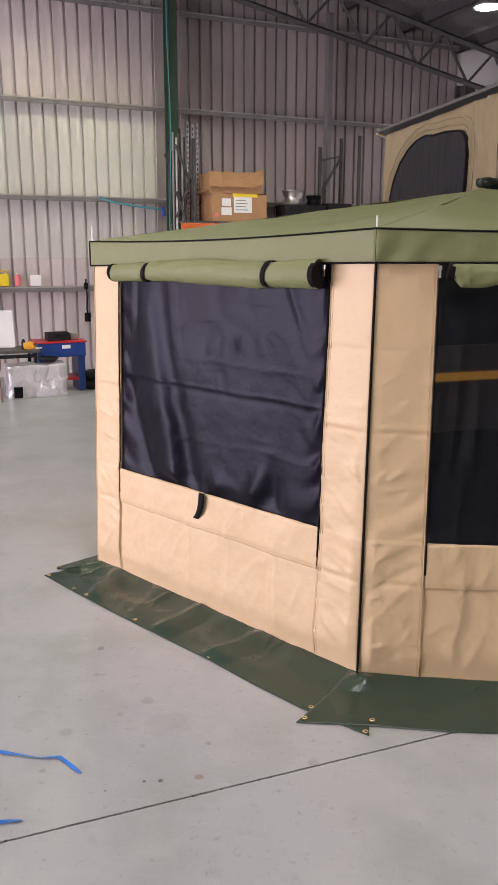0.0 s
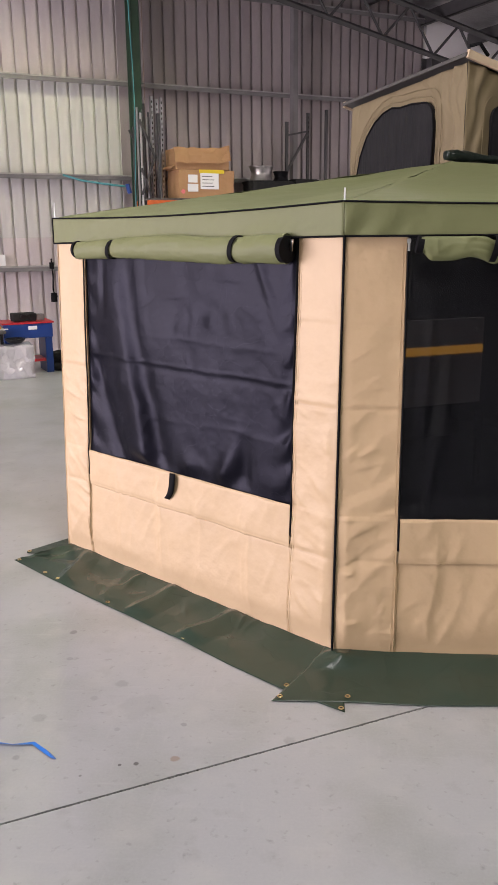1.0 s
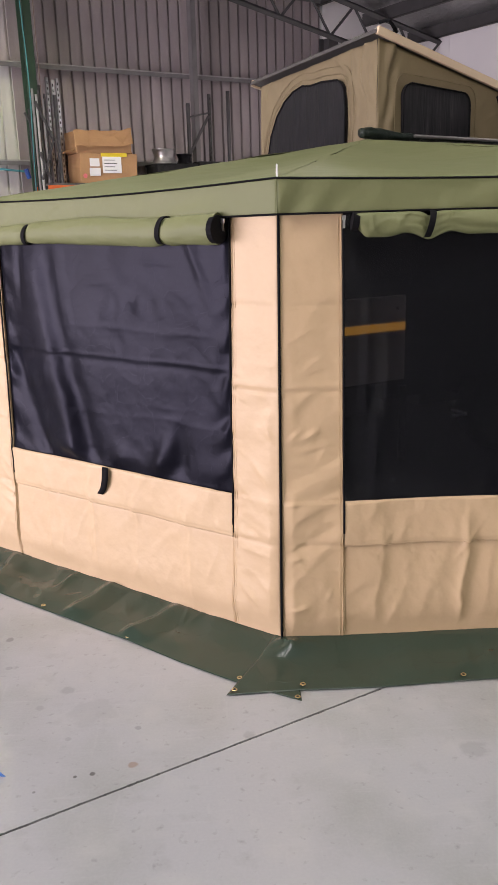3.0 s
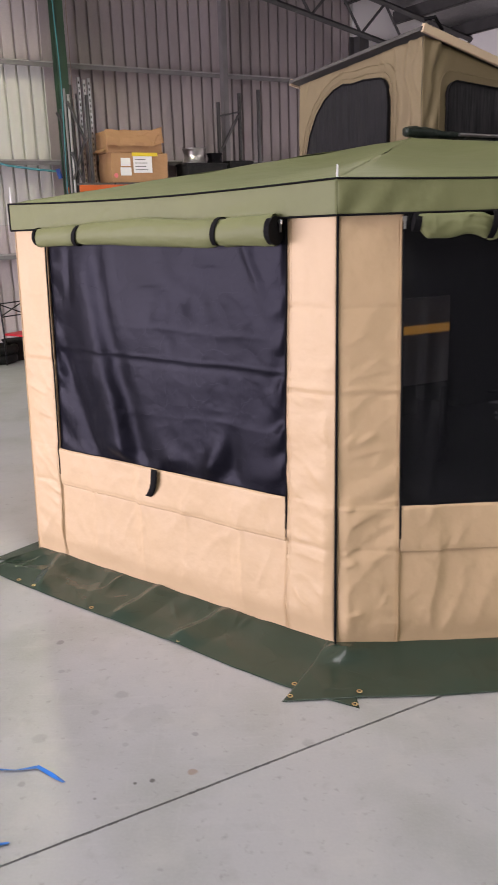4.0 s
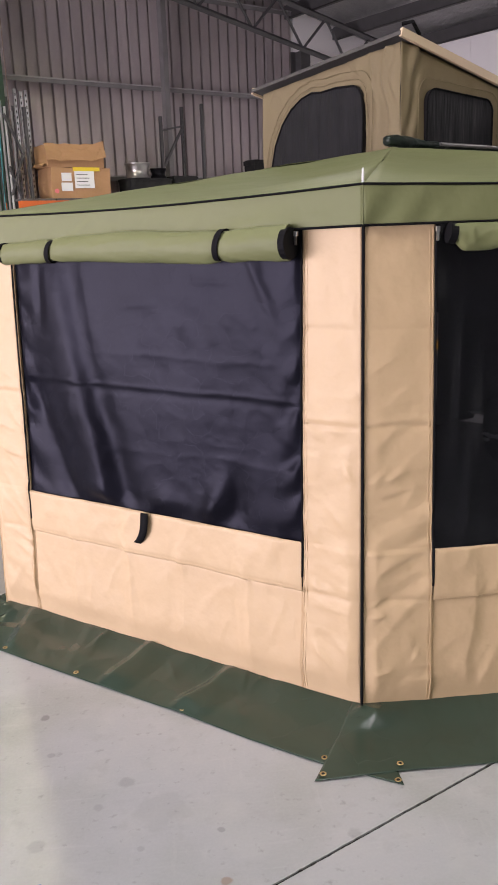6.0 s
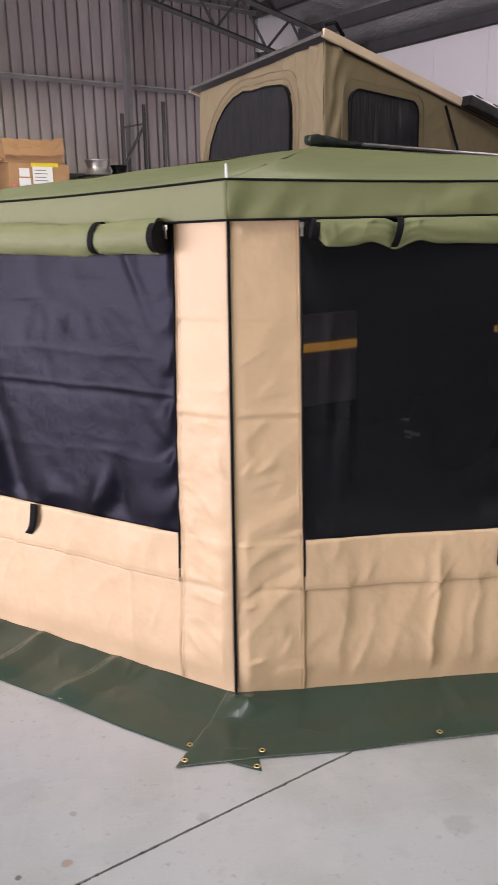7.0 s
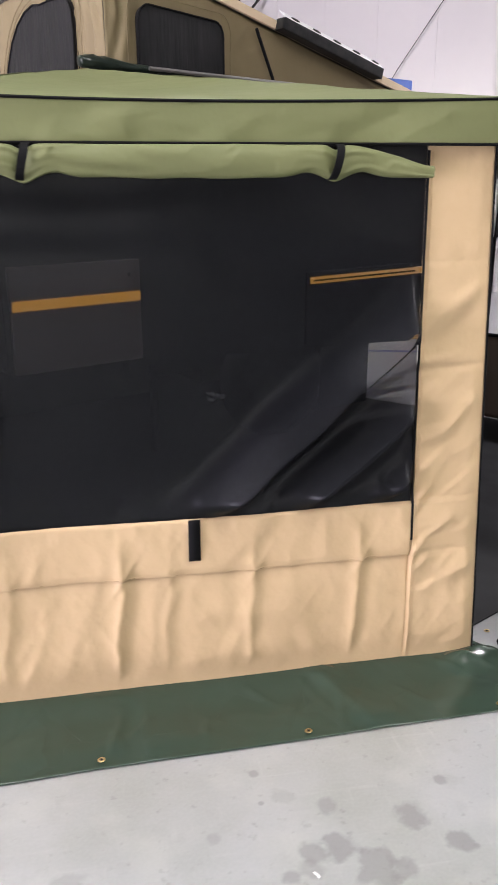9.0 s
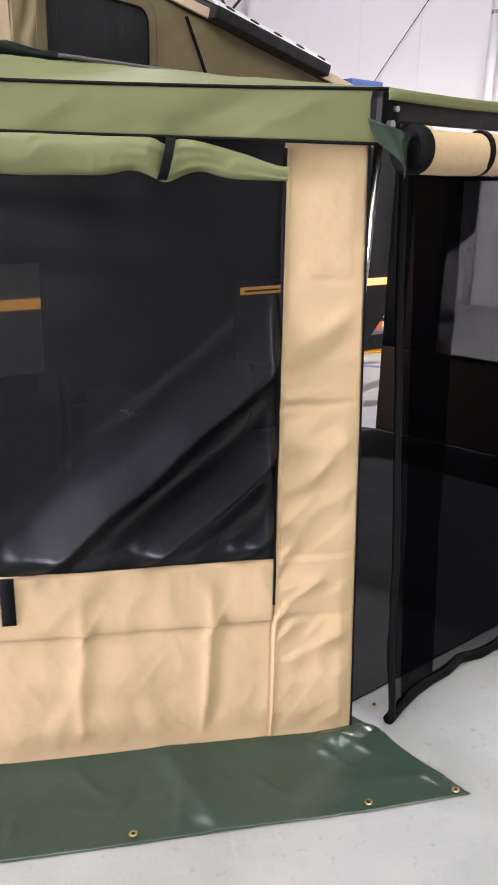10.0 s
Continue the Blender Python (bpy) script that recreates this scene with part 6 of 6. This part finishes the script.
crate("plastic_crate", 1.95, 0.65, 2.442, 0.75, 0.4, 0.30, RUBBER, "black plastic crate on the rack", "crate")
wheel_rim(1.82, 0.65, 2.745, 0.205, 0.235, RIM_STEEL, "bare bright steel wheel rim lying on a crate")
wheel_rim(2.20, 0.65, 2.745, 0.135, 0.16, GLOSS_BLACK, "black painted wheel rim lying on a crate")
crate("flat_box", 2.62, 0.65, 2.442, 0.45, 0.35, 0.34, RUBBER, "flat dark box on the rack", "box")
roll_thing = thing("canvas_roll", shed_m(3.35, 0.55, 2.46), "dark green rolled canvas lying on the rack", "canvas roll")
part("roll", rod([(-0.3, 0, 0.13), (0, 0, 0.14), (0.35, 0, 0.13)], 0.13, 16), PVC, roll_thing, smooth=True)
part("tie", rod([(0.1, 0, 0.136), (0.13, 0, 0.136)], 0.136, 16), BLACK, roll_thing)
rack_b = thing("shelf_bay", shed_m(0, 0.3), "galvanised shelf bay with a dark deck against the wall", "racking")
for s in (3.05, 4.7):
    for y in (0.0, -0.5):
        part("upright", box(s - 0.02, y - 0.02, 0, s + 0.02, y + 0.02, 2.46), ALU, rack_b)
part("deck", box(3.02, -0.54, 2.415, 4.75, 0.03, 2.455, 0.004), DARK_WOOD, rack_b)
crate("tool_case", 4.28, 0.55, 2.457, 0.3, 0.3, 0.62, RUBBER, "black upright case on the shelf bay", "case")

# ---- things along the girt shelf and the bench, by the pale wall ----


def bottle(name, s, z, r, h, mat, label, category):
    b = thing(name, shed_m(s, 0.11, z), label, category)
    part("body", lathe([(r * 0.9, 0), (r, 0.01), (r, h * 0.62), (r * 0.45, h * 0.85), (r * 0.4, h * 0.9)], 20), mat, b, smooth=True)
    part("cap", lathe([(r * 0.45, h * 0.9), (r * 0.45, h), (r * 0.4, h)], 16), WHITE_PLASTIC, b)
    return b


SHELF = 1.38 + 0.0505
jug = thing("oil_jug", shed_m(-3.0, 0.11, SHELF), "yellow plastic oil jug on the wall girt", "jug")
part("body", box(-0.10, -0.07, 0, 0.09, 0.07, 0.19, 0.03), YELLOW, jug)
part("handle", rod([(0.03, 0, 0.18), (0.08, 0, 0.235), (-0.03, 0, 0.24), (-0.06, 0, 0.19)], 0.014), YELLOW, jug)
part("cap", lathe([(0.025, 0.185), (0.025, 0.235), (0.02, 0.24)], 14, at=(-0.06, 0, 0)), RED, jug)
bottle("spray_bottle", -2.77, SHELF, 0.05, 0.2, PINK, "pink plastic bottle on the wall girt", "bottle")
card = thing("card_sign", shed_m(-2.49, 0.1, SHELF), "white card propped on the wall girt", "card")
part("sheet", box(-0.085, -0.006, 0.0, 0.085, 0.0, 0.17), PAPER, card)
cord = thing("hanging_cord", shed_m(-1.72, 0.24, 0.85), "black cord hanging from the wall girt", "cord")
part("cable", rod([(0.0, 0, 0.68), (0.0, 0.0, 0.6), (0.012, 0, 0.4), (0.0, 0, 0.2), (0.03, 0, 0.02), (0.06, 0, 0.1)], 0.012), BLACK, cord)
part("plug", rod([(0, 0, 0.52), (0, 0, 0.62)], 0.035, 10), BLACK, cord)
part("plug", rod([(0.005, 0, 0.0), (0.01, 0, 0.14)], 0.05, 10), BLACK, cord)
hose = thing("air_hose", shed_m(-0.5, 0.58, 0), "teal air hose slung from the girt to the green column", "hose")
part("hose", rod([(-0.95, 0.34, 2.80), (-0.7, 0.25, 2.72), (-0.35, 0.1, 2.66), (0.0, 0.0, 2.62)], 0.016), TEAL, hose, smooth=True)
part("coupling", rod([(-0.02, 0, 2.66), (0.02, 0, 2.52)], 0.035, 10), BLUE, hose, "blue coupling")

bench = thing("work_bench", shed_m(-3.6, 1.75), "low dark steel work bench by the wall", "bench")
part("top", box(-0.8, -0.3, 0.59, 0.78, 0.35, 0.63, 0.006), DARK_WOOD, bench)
for x in (-0.74, 0.72):
    for y in (-0.25, 0.3):
        part("leg", box(x - 0.02, y - 0.02, 0, x + 0.02, y + 0.02, 0.59), BLACK_METAL, bench)
part("rail", box(-0.74, -0.26, 0.52, 0.72, -0.24, 0.57), BLACK_METAL, bench)
board = thing("white_board", shed_m(-3.33, 1.62, 0.632) @ Matrix.Rotation(radians(-12), 4, "X"), "white plastic board leaning on the bench", "board")
part("panel", box(-0.28, -0.012, 0.0, 0.24, 0.012, 0.53, 0.03), WHITE_PLASTIC, board)
tin = bottle("glue_bottle", -2.98, 0.632, 0.03, 0.16, BLACK_METAL, "dark bottle on the bench", "bottle")
tin.matrix_world = shed_m(-3.02, 1.9, 0.632)
rag = thing("rag", shed_m(-2.94, 1.9, 0.632), "crumpled orange and white rag on the bench", "rag")
bm = bmesh.new()
bmesh.ops.create_icosphere(bm, subdivisions=3, radius=0.08)
for v in bm.verts:
    v.co = Vector((v.co.x * 1.1, v.co.y, max(0, (v.co.z + 0.05) * 0.75))) * (1 + 0.35 * rub(v.co.x * 20, v.co.y * 20, v.co.z * 20))
    v.co.z = max(0.0, v.co.z)
part("cloth", bm, ORANGE, rag)
papers = thing("paper_stack", shed_m(-2.86, 1.85, 0.632), "small stack of white papers on the bench", "papers")
part("sheets", box(-0.07, -0.1, 0, 0.09, 0.1, 0.025, 0.004), PAPER, papers)

washer = thing("parts_washer", shed_m(-2.5, 1.7), "blue enamel parts washer with a red rim", "parts washer")
part("tub", box(-0.34, -0.25, 0.50, 0.34, 0.25, 0.70, 0.015), BLUE, washer)
part("rim", box(-0.36, -0.27, 0.701, 0.36, 0.27, 0.722, 0.005), RED, washer, "red enamel rim")
for x in (-0.28, 0.28):
    part("leg", box(x - 0.05, -0.22, 0.0, x + 0.05, 0.22, 0.5, 0.006), BLUE, washer)
part("tray", box(-0.23, -0.2, 0.16, 0.23, 0.2, 0.20, 0.004), RED, washer, "red lower tray")
part("plate", box(0.0, -0.256, 0.62, 0.12, -0.251, 0.67), PAPER, washer, "white maker plate")
motor = thing("tool_case", shed_m(-2.51, 1.7, 0.723), "black plastic tool case on the parts washer", "case")
part("case", box(-0.16, -0.12, 0, 0.16, 0.12, 0.11, 0.02), RUBBER, motor)
part("handle", rod([(-0.06, -0.13, 0.06), (-0.05, -0.15, 0.09), (0.05, -0.15, 0.09), (0.06, -0.13, 0.06)], 0.01), BLACK_METAL, motor)
part("latch", box(0.18, -0.08, 0, 0.28, 0.05, 0.09, 0.012), ALU, motor)
silver = thing("covered_box", shed_m(-2.91, 2.1), "box wrapped in a shiny silver sheet standing on the floor", "covered box")
bm = box(-0.40, -0.2, 0.0, 0.39, 0.2, 0.45)
bmesh.ops.subdivide_edges(bm, edges=bm.edges[:], cuts=11, use_grid_fill=True)
for v in bm.verts:
    k = 0.0 if v.co.z < 0.01 else 1.0
    v.co += Vector((0.02 * rub(v.co.y * 5, v.co.z * 5, 2), 0.03 * rub(v.co.x * 5, v.co.z * 4, 6), 0.02 * rub(v.co.x * 4, v.co.y * 4, 9))) * k
part("wrap", bm, SILVER_SHEET, silver, smooth=True)
part("dark_patch", box(-0.335, -0.232, 0.02, -0.22, -0.224, 0.17), BLACK, silver)
dish = thing("metal_dish", shed_m(-2.72, 2.1, 0.47), "dark round dish on the silver covered box", "dish")
part("dish", lathe([(0.09, 0.0), (0.13, 0.04), (0.14, 0.06), (0.12, 0.06), (0.08, 0.012)], 24), BLACK_METAL, dish, smooth=True)
for k, (ds, z) in enumerate(((0, 0.0), (0.02, 0.13))):
    tyre = thing("spare_tyre", shed_m(-1.98 + ds, 1.75, z), "black rubber tyre lying on the floor" if k == 0 else "black rubber tyre stacked on another", "tyre", "stacked tyres")
    part("tread", lathe([(0.12, 0.01), (0.17, 0.0), (0.21, 0.02), (0.22, 0.065), (0.21, 0.11), (0.17, 0.13), (0.12, 0.12), (0.11, 0.065)], 30), RUBBER, tyre, smooth=True)
stool = thing("wooden_chair", shed_m(-3.62, 2.25), "brown wooden chair with rounded back by the bench", "chair")
part("seat", box(-0.2, -0.2, 0.40, 0.2, 0.2, 0.43, 0.01), BROWN_PANEL, stool)
part("backrest", rod([(-0.19, -0.19, 0.43), (-0.2, -0.22, 0.55), (-0.1, -0.24, 0.62), (0.1, -0.24, 0.62), (0.2, -0.22, 0.55), (0.19, -0.19, 0.43)], 0.018), BROWN_PANEL, stool)
for x in (-0.17, 0.17):
    for y in (-0.17, 0.17):
        part("leg", rod([(x, y, 0.4), (x * 1.15, y * 1.15, 0)], 0.017), BROWN_PANEL, stool)

chair = thing("metal_chair", shed_m(-1.72, 2.1) @ Matrix.Rotation(radians(25), 4, "Z"), "black metal chair with crossed back and red seat", "chair")
part("seat", box(-0.2, -0.2, 0.41, 0.2, 0.2, 0.44, 0.012), RED, chair, "red padded seat")
for x in (-0.2, 0.2):
    part("back_leg", rod([(x, 0.2, 0.0), (x, 0.19, 0.42), (x, 0.22, 0.86)], 0.012), BLACK_METAL, chair)
    part("front_leg", rod([(x, -0.2, 0.0), (x, -0.19, 0.41)], 0.012), BLACK_METAL, chair)
for z in (0.66, 0.84):
    part("back_bar", rod([(-0.2, 0.215, z), (0.2, 0.215, z)], 0.009), BLACK_METAL, chair)
part("back_cross", rod([(-0.2, 0.215, 0.67), (0.2, 0.218, 0.83)], 0.009), BLACK_METAL, chair)
part("back_cross", rod([(-0.2, 0.218, 0.83), (0.2, 0.215, 0.67)], 0.009), BLACK_METAL, chair)
part("stretcher", rod([(-0.2, -0.19, 0.2), (0.2, -0.19, 0.2)], 0.008), BLACK_METAL, chair)
redbox = thing("toolbox", shed_m(-1.28, 2.0), "red steel toolbox with a jumble of parts on top", "toolbox")
part("body", box(-0.18, -0.14, 0, 0.18, 0.14, 0.2, 0.01), RED, redbox)
part("lid", box(-0.185, -0.145, 0.202, 0.185, 0.145, 0.24, 0.008), RED, redbox)
part("handle", rod([(-0.08, 0, 0.24), (-0.07, 0, 0.29), (0.07, 0, 0.29), (0.08, 0, 0.24)], 0.01), BLACK_METAL, redbox)
crate("plastic_tub", -1.72, 1.6, 0.0, 0.3, 0.3, 0.3, RUBBER, "black plastic tub on the floor behind the chair", "tub")
crate("storage_tub", -1.42, 1.5, 0.0, 0.2, 0.25, 0.32, WHITE_PLASTIC, "white plastic tub on the floor", "tub")

# ---- things beyond the camper ----
crane = thing("workshop_crane", Matrix.Translation((4.30, 6.95, 0)) @ TURN_B, "blue workshop crane with an orange winch", "crane")
part("mast", box(-0.09, -0.09, 0.0, 0.09, 0.09, 2.74, 0.01), BLUE, crane)
part("head", box(-0.28, -0.12, 2.66, 0.22, 0.12, 2.8, 0.015), BLUE, crane)
part("base", box(-0.5, -0.4, 0.0, 0.5, 0.4, 0.1, 0.01), BLUE, crane)
part("winch", box(-0.1, -0.35, 0.12, 0.25, -0.1, 0.42, 0.03), ORANGE_STEEL, crane, "orange winch")
part("motor", rod([(-0.4, -0.25, 0.26), (-0.12, -0.25, 0.26)], 0.13, 16), YELLOW, crane, "yellow motor")
part("knee", rod([(-0.45, 0, 0.1), (-0.09, 0, 1.3)], 0.03), BLUE, crane)
beam = thing("steel_beam", Matrix.Translation((4.65, 6.15, 0)) @ Matrix.Rotation(radians(10), 4, "Z"), "orange-yellow painted steel beam lying on the floor", "beam")
part("web", box(-0.6, -0.012, 0.012, 0.6, 0.012, 0.108), YELLOW_STEEL, beam)
for z in (0.0, 0.108):
    part("flange", box(-0.6, -0.05, z, 0.6, 0.05, z + 0.012, 0.003), YELLOW_STEEL, beam)
line_mark = thing("floor_line", Matrix.Translation((4.15, 5.40, 0)) @ Matrix.Rotation(radians(-17), 4, "Z"), "blue painted line on the concrete floor", "floor line", kind="structure")
part("paint", box(-1.6, -0.04, 0.0005, 1.6, 0.04, 0.002), BLUE_LINE, line_mark)
stay = thing("wire_stay", Matrix.Identity(4), "black wire running up the white wall", "wire")
part("wire", rod([shed(7.93, 3.55, 2.9), shed(7.93, 3.95, 3.4), shed(7.93, 5.0, 4.55), shed(7.93, 5.6, 5.2)], 0.007, 6), TRUSS, stay)
pipe = thing("downpipe", Matrix.Translation(shed(7.9, 6.0)), "white downpipe on the white wall", "pipe")
part("pipe", rod([(0, 0, 0), (0, 0, 2), (0, 0, 5.1)], 0.06, 12), WHITE_PLASTIC, pipe, smooth=True)
for z in (0.8, 2.4, 4.0):
    part("clip", rod([(0, 0, z), (0, 0, z + 0.05)], 0.068, 12), ALU, pipe)

# ---- litter on the floor ----


def strip_of(name, pts, width, mat, label):
    t = thing(name, Matrix.Translation((*pts[0][:2], 0)), label, "strap", "blue straps on the floor")
    o = Vector((*pts[0][:2], 0))
    bm = bmesh.new()
    rows = []
    for k, p in enumerate(pts):
        a, b = Vector(pts[max(k - 1, 0)]), Vector(pts[min(k + 1, len(pts) - 1)])
        d = (b - a).normalized()
        side = Vector((-d.y, d.x, 0)) * width / 2
        tilt = Vector((0, 0, 0.004 * math.sin(k * 1.7)))
        rows.append([bm.verts.new(Vector(p) - o + side + tilt), bm.verts.new(Vector(p) - o - side - tilt), bm.verts.new(Vector(p) - o - side - tilt - Vector((0, 0, 0.001))), bm.verts.new(Vector(p) - o + side + tilt - Vector((0, 0, 0.001)))])
    for p, q in zip(rows, rows[1:]):
        for c in range(4):
            bm.faces.new((p[c], p[(c + 1) % 4], q[(c + 1) % 4], q[c]))
    part("strap", bm, mat, t)


strip_of("packing_strap", [(-1.50, -0.84, 0.006), (-1.44, -0.79, 0.008), (-1.36, -0.80, 0.009), (-1.27, -0.81, 0.008), (-1.19, -0.80, 0.010), (-1.13, -0.845, 0.007), (-1.08, -0.885, 0.006)], 0.013, BLUE_TAPE, "blue plastic packing strap lying bent on the floor")
strip_of("packing_strap", [(-1.36, -1.205, 0.006), (-1.28, -1.19, 0.009), (-1.24, -1.175, 0.008), (-1.2, -1.165, 0.006)], 0.016, BLUE_TAPE, "short blue plastic strap offcut on the floor")
scrap = thing("paper_scrap", Matrix.Translation((1.273, -0.962, 0)) @ Matrix.Scale(0.7, 4), "small white paper scrap lying on the concrete floor", "scrap")
part("paper", sheet(4, 6, lambda i, j: (Vector((0.014 * j - 0.007 + 0.007 * (i - 0.5), 0.036 * (0.5 - j) + 0.002 * i, 0.0025 + 0.006 * math.sin(2.4 * j) * (0.4 + i))), Vector((0, 0, 1))), thick=0.001), PAPER, scrap)
